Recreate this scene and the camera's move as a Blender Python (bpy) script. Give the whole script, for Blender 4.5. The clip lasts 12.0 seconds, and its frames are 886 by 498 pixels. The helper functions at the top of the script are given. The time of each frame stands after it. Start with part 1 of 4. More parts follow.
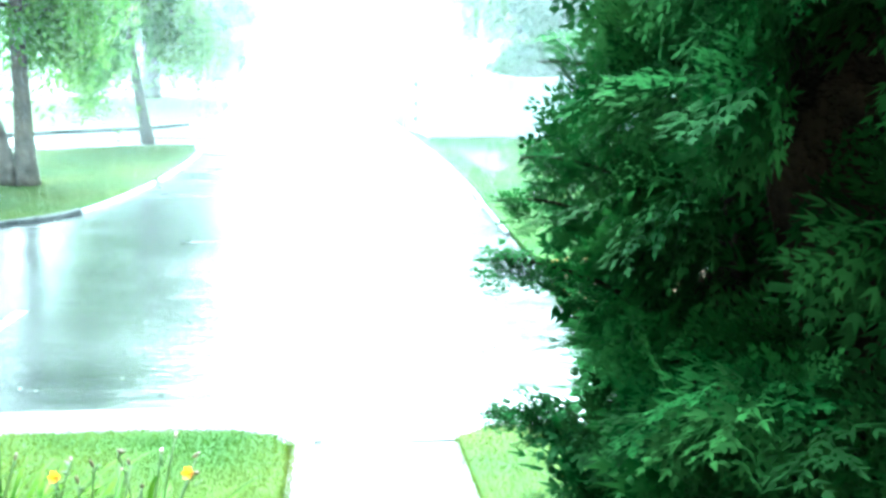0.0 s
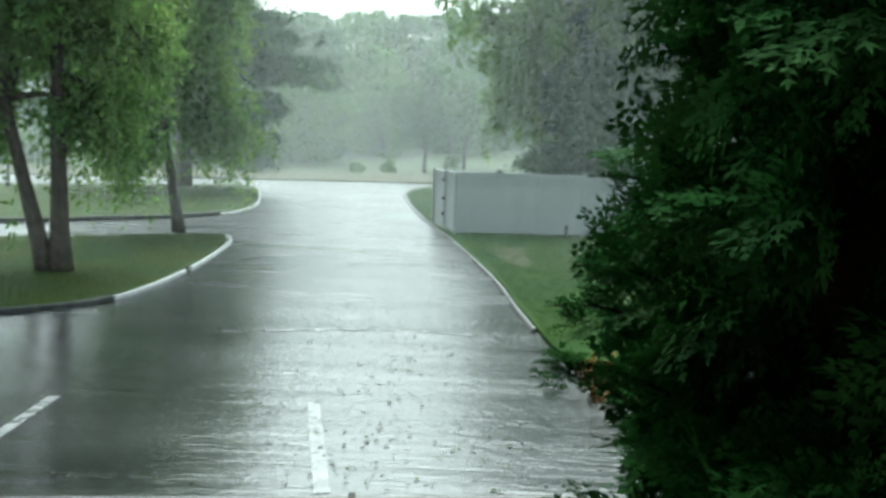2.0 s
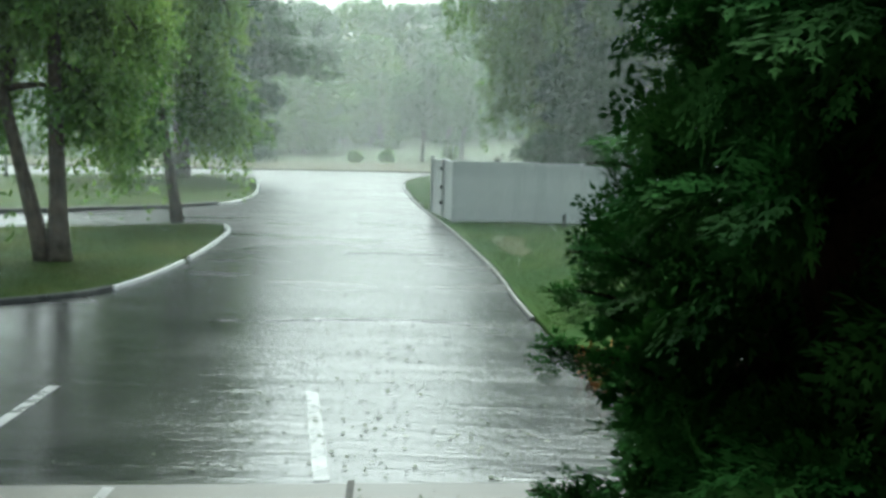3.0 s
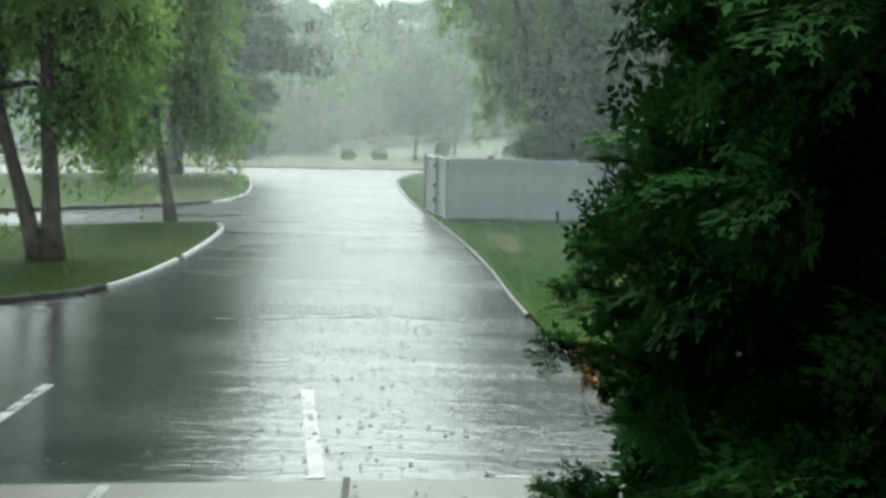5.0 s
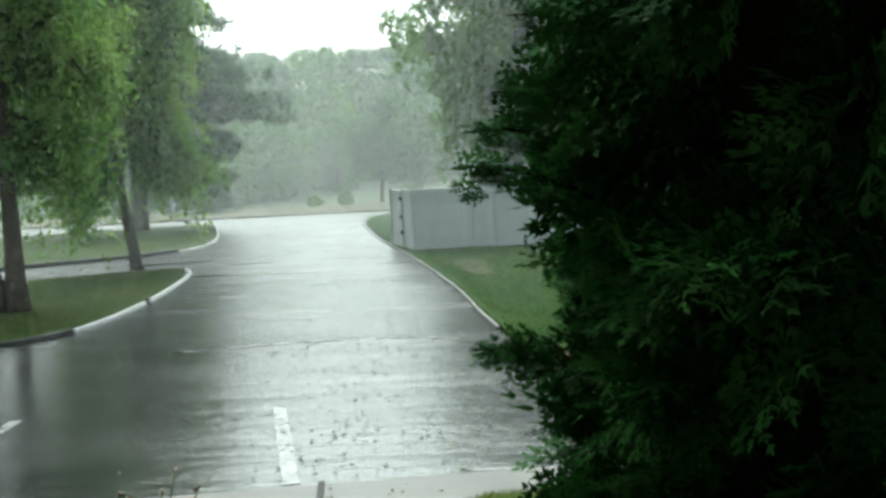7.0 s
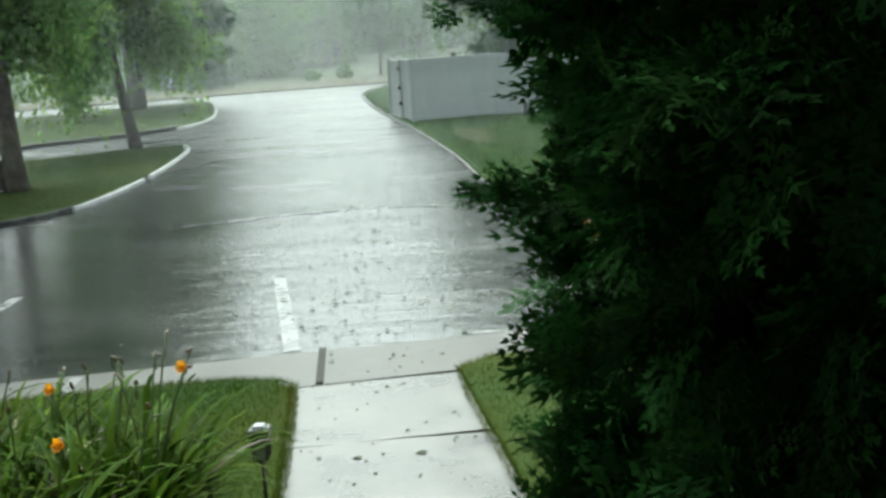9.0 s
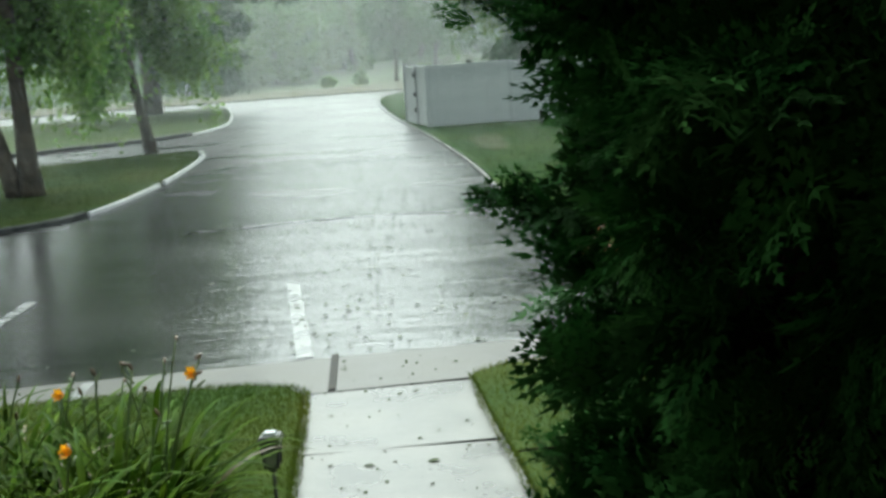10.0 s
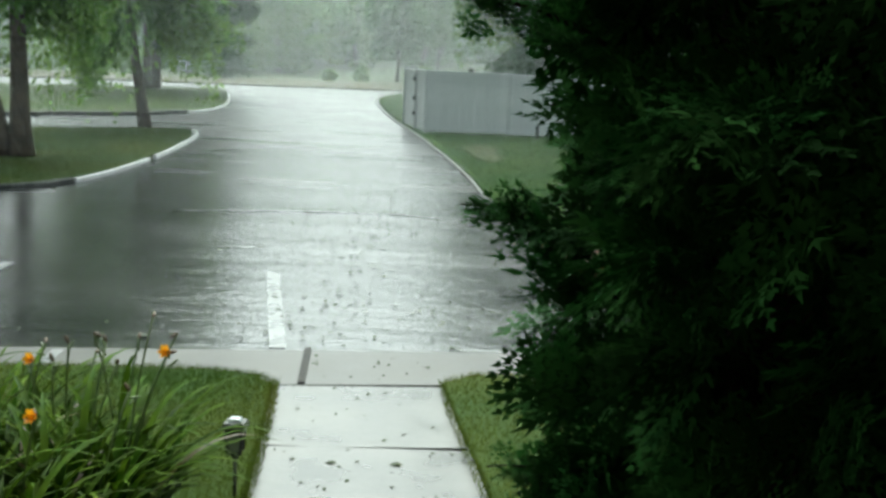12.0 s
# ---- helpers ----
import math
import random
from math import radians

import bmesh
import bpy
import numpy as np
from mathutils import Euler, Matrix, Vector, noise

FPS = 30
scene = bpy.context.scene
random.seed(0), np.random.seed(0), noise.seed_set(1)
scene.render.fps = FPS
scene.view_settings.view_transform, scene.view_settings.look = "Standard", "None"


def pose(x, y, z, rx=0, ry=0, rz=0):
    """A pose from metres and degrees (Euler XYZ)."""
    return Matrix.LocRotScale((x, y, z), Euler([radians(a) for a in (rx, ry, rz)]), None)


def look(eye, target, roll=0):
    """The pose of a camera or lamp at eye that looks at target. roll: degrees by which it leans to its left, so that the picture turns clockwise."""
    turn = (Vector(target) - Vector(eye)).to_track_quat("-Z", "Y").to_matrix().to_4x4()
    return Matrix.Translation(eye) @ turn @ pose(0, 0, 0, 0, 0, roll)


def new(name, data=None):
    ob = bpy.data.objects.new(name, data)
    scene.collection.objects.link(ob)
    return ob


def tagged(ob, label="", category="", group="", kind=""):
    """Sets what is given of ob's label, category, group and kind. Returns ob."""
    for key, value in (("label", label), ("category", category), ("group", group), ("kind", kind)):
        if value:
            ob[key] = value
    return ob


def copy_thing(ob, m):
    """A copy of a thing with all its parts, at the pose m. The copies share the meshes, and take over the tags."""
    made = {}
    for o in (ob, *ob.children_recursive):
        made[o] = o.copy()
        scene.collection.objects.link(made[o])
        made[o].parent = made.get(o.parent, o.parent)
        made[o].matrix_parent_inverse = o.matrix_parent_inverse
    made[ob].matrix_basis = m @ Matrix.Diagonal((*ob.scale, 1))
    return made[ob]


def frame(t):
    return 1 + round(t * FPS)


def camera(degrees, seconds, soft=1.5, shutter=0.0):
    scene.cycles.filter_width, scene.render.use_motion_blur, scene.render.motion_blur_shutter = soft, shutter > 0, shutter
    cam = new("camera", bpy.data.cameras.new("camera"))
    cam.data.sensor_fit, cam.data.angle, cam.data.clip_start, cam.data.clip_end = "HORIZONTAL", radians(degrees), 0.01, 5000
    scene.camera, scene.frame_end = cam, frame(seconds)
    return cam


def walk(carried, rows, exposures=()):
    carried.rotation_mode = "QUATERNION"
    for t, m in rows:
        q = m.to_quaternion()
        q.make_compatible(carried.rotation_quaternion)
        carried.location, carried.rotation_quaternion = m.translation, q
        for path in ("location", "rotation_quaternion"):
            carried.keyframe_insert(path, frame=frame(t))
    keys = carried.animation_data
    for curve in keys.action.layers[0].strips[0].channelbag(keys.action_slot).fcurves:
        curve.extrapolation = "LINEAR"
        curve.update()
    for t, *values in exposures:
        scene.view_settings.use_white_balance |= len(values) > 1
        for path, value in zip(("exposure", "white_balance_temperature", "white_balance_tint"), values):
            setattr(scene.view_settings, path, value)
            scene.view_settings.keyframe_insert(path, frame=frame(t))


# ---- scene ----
cam = camera(39.0, 12.0, soft=3.1)
PATH = [
    (0, (0.497, -0.108, 3.254), (0.414, 1.858, 2.898), 0.3),
    (0.5, (0.485, -0.305, 3.264), (0.318, 1.668, 2.984), 1.4),
    (1, (0.433, -0.344, 3.314), (0.307, 1.637, 3.067), 1.9),
    (1.5, (0.417, -0.292, 3.279), (0.285, 1.692, 3.063), 1.8),
    (2, (0.412, -0.292, 3.301), (0.29, 1.693, 3.092), 1.5),
    (2.5, (0.412, -0.311, 3.269), (0.292, 1.672, 3.039), 1.4),
    (3, (0.423, -0.335, 3.301), (0.304, 1.648, 3.075), 1.3),
    (5, (0.409, -0.341, 3.297), (0.301, 1.643, 3.067), 1.1),
    (5.5, (0.405, -0.318, 3.277), (0.3, 1.665, 3.038), 1.4),
    (6, (0.437, -0.317, 3.216), (0.316, 1.659, 2.93), 1.4),
    (6.5, (0.512, -0.214, 3.006), (0.518, 1.778, 2.826), -0.3),
    (7, (0.514, -0.311, 2.813), (0.449, 1.681, 2.658), -2.7),
    (7.5, (0.535, -0.177, 2.716), (0.421, 1.8, 2.442), -3.5),
    (7.7, (0.519, -0.221, 2.711), (0.454, 1.753, 2.395), -3.9),
    (9.5, (0.573, -0.158, 2.703), (0.484, 1.808, 2.348), -4.4),
    (10, (0.571, -0.128, 2.692), (0.466, 1.84, 2.35), -4.1),
    (10.5, (0.537, -0.137, 2.701), (0.44, 1.834, 2.371), 0.7),
    (11, (0.552, -0.123, 2.687), (0.461, 1.849, 2.366), 2.6),
    (11.5, (0.543, -0.094, 2.681), (0.467, 1.876, 2.349), 2.3),
    (12, (0.543, -0.123, 2.696), (0.468, 1.848, 2.363), 2.4),
]
walk(cam, [(t, look(e, a, r)) for t, e, a, r in PATH],
     exposures=[(0.0, 4.2, 4900, -21), (0.1, 3.9, 4900, -20), (0.2, 3.2, 4900, -19), (0.3, 2.6, 5000, -16), (0.5, 1.95, 5200, -10),
                (0.8, 1.5, 5400, -10), (1.2, 1.3, 5600, -11), (2.5, 1.25, 5900, -11), (6.0, 1.25, 6100, -7), (7.5, 1.2, 6100, -8), (12.0, 1.2, 6100, -8)])

# ---- sky and light: rain clouds, bright and even ----
world = bpy.data.worlds.new("rain_sky")
scene.world = world
world.use_nodes = True
wn, wl = world.node_tree.nodes, world.node_tree.links
sky = wn.new("ShaderNodeTexSky")
sky.sky_type, sky.sun_disc = "NISHITA", False
sky.sun_elevation, sky.sun_rotation = radians(54), radians(-9)
sky.dust_density, sky.ozone_density, sky.air_density = 6.0, 1.0, 1.0
grey = wn.new("ShaderNodeHueSaturation")
grey.inputs["Saturation"].default_value = 0.25
wl.new(sky.outputs[0], grey.inputs["Color"])
wl.new(grey.outputs[0], wn["Background"].inputs["Color"])
wn["Background"].inputs["Strength"].default_value = 0.15

sun_data = bpy.data.lights.new("sun", "SUN")
sun_data.energy, sun_data.angle, sun_data.color = 0.7, radians(36), (1.0, 0.98, 0.95)
sun = new("sun", sun_data)
sun.matrix_world = look((-5.9, 37, 51.5), (0, 0, 0))


# ---- materials ----
def mat(name, a, b, scale=8.0, rough=0.6, bump=0.2, fine=60.0, rough_var=0.1, spec=0.5, detail=6.0, vary=0.0,
        island=False, trans=0.0, metal=0.0, grain=0.25, dist=0.01, whole=0.0):
    """Two base colours mixed by noise at two scales, with fine relief; vary: spread of value from piece to piece."""
    m = bpy.data.materials.new(name)
    m.use_nodes = True
    n, l = m.node_tree.nodes, m.node_tree.links
    p = n["Principled BSDF"]
    co = n.new("ShaderNodeTexCoord")
    big, small = n.new("ShaderNodeTexNoise"), n.new("ShaderNodeTexNoise")
    big.inputs["Scale"].default_value, big.inputs["Detail"].default_value = scale, detail
    small.inputs["Scale"].default_value, small.inputs["Detail"].default_value = fine, 4.0
    for t in (big, small):
        l.new(co.outputs["Object"], t.inputs["Vector"])
    mix = n.new("ShaderNodeMix")
    mix.data_type = "RGBA"
    mix.inputs["A"].default_value, mix.inputs["B"].default_value = (*a, 1), (*b, 1)
    add = n.new("ShaderNodeMath")
    add.operation = "MULTIPLY_ADD"
    add.inputs[1].default_value, add.use_clamp = grain, True
    off = n.new("ShaderNodeMapRange")
    off.inputs["From Min"].default_value, off.inputs["From Max"].default_value = 0.36, 0.64
    off.inputs["To Min"].default_value, off.inputs["To Max"].default_value = -0.5 * grain, 1 - 0.5 * grain
    l.new(big.outputs[0], off.inputs["Value"])
    l.new(small.outputs[0], add.inputs[0])
    l.new(off.outputs[0], add.inputs[2])
    l.new(add.outputs[0], mix.inputs["Factor"])
    colour = mix.outputs["Result"]
    if vary:
        if island:
            rnd = n.new("ShaderNodeNewGeometry").outputs["Random Per Island"]
        else:
            rnd = n.new("ShaderNodeObjectInfo").outputs["Random"]
        mr = n.new("ShaderNodeMapRange")
        mr.inputs["To Min"].default_value, mr.inputs["To Max"].default_value = 1 - vary, 1 + vary
        l.new(rnd, mr.inputs["Value"])
        hsv = n.new("ShaderNodeHueSaturation")
        l.new(colour, hsv.inputs["Color"])
        l.new(mr.outputs[0], hsv.inputs["Value"])
        colour = hsv.outputs["Color"]
    if whole:
        each = n.new("ShaderNodeObjectInfo").outputs["Random"]
        hue = n.new("ShaderNodeHueSaturation")
        for socket, lo, hi in (("Hue", 0.5 + 0.06 * whole, 0.5 - 0.05 * whole), ("Value", 1 - 0.6 * whole, 1 + 0.4 * whole), ("Saturation", 1 - 0.5 * whole, 1 + 0.2 * whole)):
            span = n.new("ShaderNodeMapRange")
            span.inputs["To Min"].default_value, span.inputs["To Max"].default_value = lo, hi
            l.new(each, span.inputs["Value"])
            l.new(span.outputs[0], hue.inputs[socket])
        l.new(colour, hue.inputs["Color"])
        colour = hue.outputs["Color"]
    l.new(colour, p.inputs["Base Color"])
    rr = n.new("ShaderNodeMapRange")
    rr.inputs["From Min"].default_value, rr.inputs["From Max"].default_value = 0.3, 0.7
    rr.inputs["To Min"].default_value, rr.inputs["To Max"].default_value = max(0.03, rough - rough_var), min(1, rough + rough_var)
    l.new(big.outputs[0], rr.inputs["Value"])
    l.new(rr.outputs[0], p.inputs["Roughness"])
    p.inputs["Specular IOR Level"].default_value = spec
    p.inputs["Metallic"].default_value = metal
    if bump:
        bn = n.new("ShaderNodeBump")
        bn.inputs["Strength"].default_value, bn.inputs["Distance"].default_value = bump, dist
        l.new(add.outputs[0], bn.inputs["Height"])
        l.new(bn.outputs[0], p.inputs["Normal"])
    if trans:
        tr = n.new("ShaderNodeBsdfTranslucent")
        l.new(colour, tr.inputs["Color"])
        ms = n.new("ShaderNodeMixShader")
        ms.inputs[0].default_value = trans
        l.new(p.outputs[0], ms.inputs[1])
        l.new(tr.outputs[0], ms.inputs[2])
        l.new(ms.outputs[0], n["Material Output"].inputs["Surface"])
    return m


def wet_asphalt():
    """Dark asphalt under a thin running sheet of rain water: smooth film, ripples, rougher patches of stone."""
    m = bpy.data.materials.new("wet_asphalt")
    m.use_nodes = True
    n, l = m.node_tree.nodes, m.node_tree.links
    p = n["Principled BSDF"]
    co = n.new("ShaderNodeTexCoord")

    def noise_at(scale, detail, stretch=(1, 1, 1), rough=0.5):
        mp = n.new("ShaderNodeMapping")
        mp.inputs["Scale"].default_value = stretch
        l.new(co.outputs["Object"], mp.inputs["Vector"])
        t = n.new("ShaderNodeTexNoise")
        t.inputs["Scale"].default_value, t.inputs["Detail"].default_value, t.inputs["Roughness"].default_value = scale, detail, rough
        l.new(mp.outputs[0], t.inputs["Vector"])
        return t.outputs[0]

    patch = noise_at(0.35, 5.0, (0.6, 1.2, 1))
    stone = noise_at(70, 3.0)
    mix = n.new("ShaderNodeMix")
    mix.data_type = "RGBA"
    mix.inputs["A"].default_value, mix.inputs["B"].default_value = (0.006, 0.007, 0.008, 1), (0.019, 0.02, 0.021, 1)
    sm = n.new("ShaderNodeMath")
    sm.operation = "MULTIPLY"
    l.new(patch, sm.inputs[0])
    l.new(stone, sm.inputs[1])
    ramp = n.new("ShaderNodeMapRange")
    ramp.inputs["From Min"].default_value, ramp.inputs["From Max"].default_value = 0.12, 0.42
    l.new(sm.outputs[0], ramp.inputs["Value"])
    l.new(ramp.outputs[0], mix.inputs["Factor"])
    l.new(mix.outputs["Result"], p.inputs["Base Color"])
    rr = n.new("ShaderNodeMapRange")
    rr.inputs["From Min"].default_value, rr.inputs["From Max"].default_value = 0.35, 0.65
    rr.inputs["To Min"].default_value, rr.inputs["To Max"].default_value = 0.14, 0.26
    l.new(patch, rr.inputs["Value"])
    # roughness raised with distance so the far road reflects brighter sky
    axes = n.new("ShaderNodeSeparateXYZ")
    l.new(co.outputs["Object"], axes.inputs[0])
    far_rough = n.new("ShaderNodeMapRange")
    far_rough.inputs["From Min"].default_value, far_rough.inputs["From Max"].default_value = 17, 46
    far_rough.inputs["To Min"].default_value, far_rough.inputs["To Max"].default_value = 0.0, 0.17
    l.new(axes.outputs["Y"], far_rough.inputs["Value"])
    rough_total = n.new("ShaderNodeMath")
    rough_total.operation = "ADD"
    l.new(rr.outputs[0], rough_total.inputs[0])
    l.new(far_rough.outputs[0], rough_total.inputs[1])
    l.new(rough_total.outputs[0], p.inputs["Roughness"])
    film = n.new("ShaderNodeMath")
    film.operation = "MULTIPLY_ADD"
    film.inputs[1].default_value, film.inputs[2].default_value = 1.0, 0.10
    l.new(far_rough.outputs[0], film.inputs[0])
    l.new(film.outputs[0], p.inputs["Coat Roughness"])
    p.inputs["Specular IOR Level"].default_value = 0.4
    p.inputs["Coat Weight"].default_value, p.inputs["Coat IOR"].default_value = 0.5, 1.33
    # running ripples, long across the slope, and the pits of rain drops
    rip = noise_at(1.5, 7.0, (0.22, 1.5, 1), 0.66)
    pit = noise_at(9.0, 3.0, (0.45, 1.3, 1))
    b1, b2 = n.new("ShaderNodeBump"), n.new("ShaderNodeBump")
    b1.inputs["Strength"].default_value, b1.inputs["Distance"].default_value = 0.85, 0.028
    b2.inputs["Strength"].default_value, b2.inputs["Distance"].default_value = 0.6, 0.018
    swell = n.new("ShaderNodeBump")
    swell.inputs["Strength"].default_value, swell.inputs["Distance"].default_value = 0.8, 0.045
    l.new(noise_at(0.5, 3.0, (0.3, 2.0, 1), 0.55), swell.inputs["Height"])
    l.new(swell.outputs[0], b1.inputs["Normal"])
    l.new(rip, b1.inputs["Height"])
    l.new(pit, b2.inputs["Height"])
    l.new(b1.outputs[0], b2.inputs["Normal"])
    l.new(b2.outputs[0], p.inputs["Normal"])
    l.new(b2.outputs[0], p.inputs["Coat Normal"])
    return m


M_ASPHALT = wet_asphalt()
M_CONCRETE = mat("wet_concrete", (0.05, 0.049, 0.043), (0.115, 0.112, 0.10), 1.6, 0.32, 0.25, 45, 0.12, 0.55, grain=0.5)
M_GUTTER = mat("gutter_concrete", (0.045, 0.043, 0.037), (0.09, 0.086, 0.075), 1.1, 0.45, 0.3, 45, 0.12, 0.35, grain=0.5)
M_KERB = mat("kerb_concrete", (0.03, 0.03, 0.029), (0.085, 0.084, 0.08), 3, 0.45, 0.3, 40, 0.15)
M_KERB_DARK = mat("dark_kerb", (0.034, 0.037, 0.035), (0.085, 0.088, 0.08), 3, 0.65, 0.3, 40, spec=0.2)
M_WHITE = mat("white_road_paint", (0.48, 0.49, 0.47), (0.68, 0.68, 0.66), 6, 0.35, 0.1, 50, 0.1)
M_LAWN = mat("lawn", (0.022, 0.052, 0.006), (0.054, 0.072, 0.014), 0.5, 0.8, 0.6, 9, 0.1, 0.08, grain=0.5, dist=0.03)
M_LAWN_DEEP = mat("deep_green_lawn", (0.012, 0.040, 0.004), (0.032, 0.056, 0.010), 0.5, 0.85, 0.6, 9, 0.1, 0.04, grain=0.5, dist=0.03)
M_FIELD = mat("field_grass", (0.024, 0.05, 0.008), (0.048, 0.07, 0.015), 0.12, 0.75, 0.6, 6, 0.1, 0.2, grain=0.4, dist=0.05)
M_VERGE = mat("dry_verge", (0.04, 0.05, 0.018), (0.085, 0.076, 0.036), 0.5, 0.75, 0.6, 12, 0.1, 0.2, grain=0.5, dist=0.05)
M_WORN = mat("worn_turf", (0.026, 0.044, 0.010), (0.062, 0.062, 0.026), 2.0, 0.8, 0.6, 9, 0.1, 0.1, grain=0.6, dist=0.03)
M_BLADE = mat("grass_blade", (0.018, 0.044, 0.003), (0.052, 0.070, 0.009), 0.8, 0.7, 0, 30, 0.1, 0.08, vary=0.35, island=True, trans=0.35)
M_BLADE_DEEP = mat("deep_green_blade", (0.010, 0.036, 0.002), (0.030, 0.054, 0.007), 0.8, 0.8, 0, 30, 0.1, 0.04, vary=0.35, island=True, trans=0.3)
M_BLADE_NEAR = mat("yellowed_grass_blade", (0.042, 0.078, 0.006), (0.10, 0.118, 0.016), 0.8, 0.7, 0, 30, 0.1, 0.08, vary=0.4, island=True, trans=0.35)
M_STRAW = mat("orange_straw", (0.10, 0.05, 0.015), (0.26, 0.13, 0.035), 4, 0.7, 0, 30, 0.1, 0.1, vary=0.5, island=True)
M_MULCH = mat("straw_mulch", (0.03, 0.015, 0.006), (0.085, 0.042, 0.014), 6, 0.9, 0.8, 40, 0.1, 0.3, grain=0.6, dist=0.03)
M_BARK = mat("wet_bark", (0.035, 0.028, 0.022), (0.095, 0.075, 0.055), 5, 0.55, 0.9, 25, 0.15, 0.4, grain=0.6, dist=0.03)
M_LEAF = mat("willow_leaf", (0.13, 0.25, 0.06), (0.26, 0.37, 0.10), 0.5, 0.55, 0, 30, 0.1, 0.12, vary=0.35, island=True, trans=0.55)
M_NEEDLE = mat("pine_needle", (0.038, 0.085, 0.034), (0.07, 0.125, 0.05), 0.4, 0.6, 0, 30, 0.1, 0.1, vary=0.25, island=True, trans=0.3)
M_LEAF_DULL = mat("dull_leaf", (0.105, 0.20, 0.04), (0.19, 0.295, 0.07), 0.4, 0.6, 0, 30, 0.1, 0.08, vary=0.22, island=True, trans=0.6)
# Leaf colours lifted above natural green to carry part of the haze.
M_WOODS = mat("hazed_woods_leaf", (0.085, 0.19, 0.03), (0.17, 0.30, 0.055), 0.12, 0.7, 0, 3, 0.1, 0.05, vary=0.1, island=True, trans=0.4, whole=0.35)
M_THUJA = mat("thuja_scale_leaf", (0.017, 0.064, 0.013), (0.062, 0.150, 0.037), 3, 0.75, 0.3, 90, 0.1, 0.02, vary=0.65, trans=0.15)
# Darker copy of the thuja leaf, with the crown's shade put into its colour.
M_THUJA_SHADE = mat("thuja_shaded_leaf", (0.012, 0.046, 0.009), (0.046, 0.112, 0.027), 3, 0.75, 0.3, 90, 0.1, 0.02, vary=0.65, island=True, trans=0.12)
M_TWIG = mat("thuja_twig", (0.06, 0.035, 0.02), (0.12, 0.07, 0.04), 20, 0.7, 0.4, 80)
M_CORE_TWIG = mat("dark_core_and_twigs", (0.010, 0.008, 0.006), (0.028, 0.020, 0.013), 14, 0.9, 1.0, 60, spec=0.05, grain=0.7, dist=0.03)
M_LILY = mat("lily_leaf", (0.020, 0.055, 0.002), (0.085, 0.125, 0.010), 4, 0.6, 0, 40, 0.1, 0.04, vary=0.55, trans=0.15)
M_LILY_DRY = mat("dry_lily_leaf", (0.09, 0.07, 0.025), (0.17, 0.13, 0.05), 8, 0.5, 0, 40, 0.1, 0.4, vary=0.3, trans=0.3)
M_STALK = mat("lily_stalk", (0.07, 0.12, 0.03), (0.13, 0.16, 0.05), 8, 0.45, 0, 40)
M_PETAL = mat("orange_petal", (0.72, 0.24, 0.008), (0.85, 0.46, 0.015), 12, 0.45, 0, 60, trans=0.35)
M_BUD = mat("spent_flower", (0.07, 0.045, 0.02), (0.14, 0.09, 0.04), 20, 0.6, 0, 60)
M_SOIL = mat("wet_soil", (0.018, 0.013, 0.009), (0.05, 0.034, 0.022), 6, 0.5, 0.9, 50, grain=0.6, dist=0.03)
M_VINYL = mat("white_vinyl", (0.34, 0.365, 0.36), (0.46, 0.49, 0.475), 0.9, 0.4, 0.05, 30, 0.1, 0.45, vary=0.04)
M_BLACK = mat("black_metal", (0.012, 0.012, 0.013), (0.03, 0.03, 0.03), 20, 0.35, 0.1, 80, 0.1, 0.6)
M_STEEL = mat("worn_steel", (0.02, 0.02, 0.019), (0.05, 0.046, 0.04), 12, 0.7, 0.2, 60, spec=0.15)
M_LENS = mat("frosted_lens", (0.16, 0.18, 0.13), (0.26, 0.28, 0.2), 12, 0.25, 0.0, 60)
M_CAP_GLINT = mat("glint_cap", (0.25, 0.27, 0.27), (0.4, 0.42, 0.42), 12, 0.12, 0.05, 60, 0.05, 0.8)
M_SIDING = mat("pale_siding", (0.32, 0.33, 0.33), (0.44, 0.45, 0.45), 1.0, 0.6, 0.1, 20)
M_ROOF = mat("grey_shingle", (0.12, 0.12, 0.125), (0.20, 0.20, 0.20), 2.0, 0.7, 0.4, 20)
M_PANE = mat("dark_pane", (0.02, 0.025, 0.03), (0.04, 0.045, 0.05), 2.0, 0.08, 0, 20, 0.03, 0.8)
M_BRICK = mat("dark_house_wall", (0.10, 0.07, 0.055), (0.17, 0.12, 0.09), 3.0, 0.7, 0.4, 20)
M_RAIN = mat("rain_water", (0.86, 0.89, 0.91), (0.92, 0.94, 0.95), 1.0, 0.2, 0, 5, 0.05, 0.5, trans=0.55)
M_LINE = mat("worn_line_paint", (0.12, 0.123, 0.12), (0.24, 0.24, 0.235), 3, 0.3, 0.1, 40, 0.1)
M_SEAM = mat("wet_tar", (0.010, 0.010, 0.011), (0.022, 0.022, 0.023), 5, 0.25, 0.5, 30, 0.1, 0.6)
M_LITTER = mat("fallen_leaf", (0.02, 0.034, 0.012), (0.06, 0.068, 0.026), 4, 0.6, 0, 30, 0.1, 0.08, vary=0.5, island=True)


# ---- builders ----
def mesh_of(name, verts, faces, material, smooth=False):
    me = bpy.data.meshes.new(name)
    me.from_pydata([tuple(v) for v in verts], [], faces)
    me.materials.append(material)
    if smooth:
        me.polygons.foreach_set("use_smooth", [True] * len(me.polygons))
    me.update()
    return me


def part(name, me, parent=None, label="", m=None):
    ob = new(name, me)
    if parent is not None:
        ob.parent = parent
    if m is not None:
        ob.matrix_basis = m
    if label:
        ob["label"] = label
    return ob


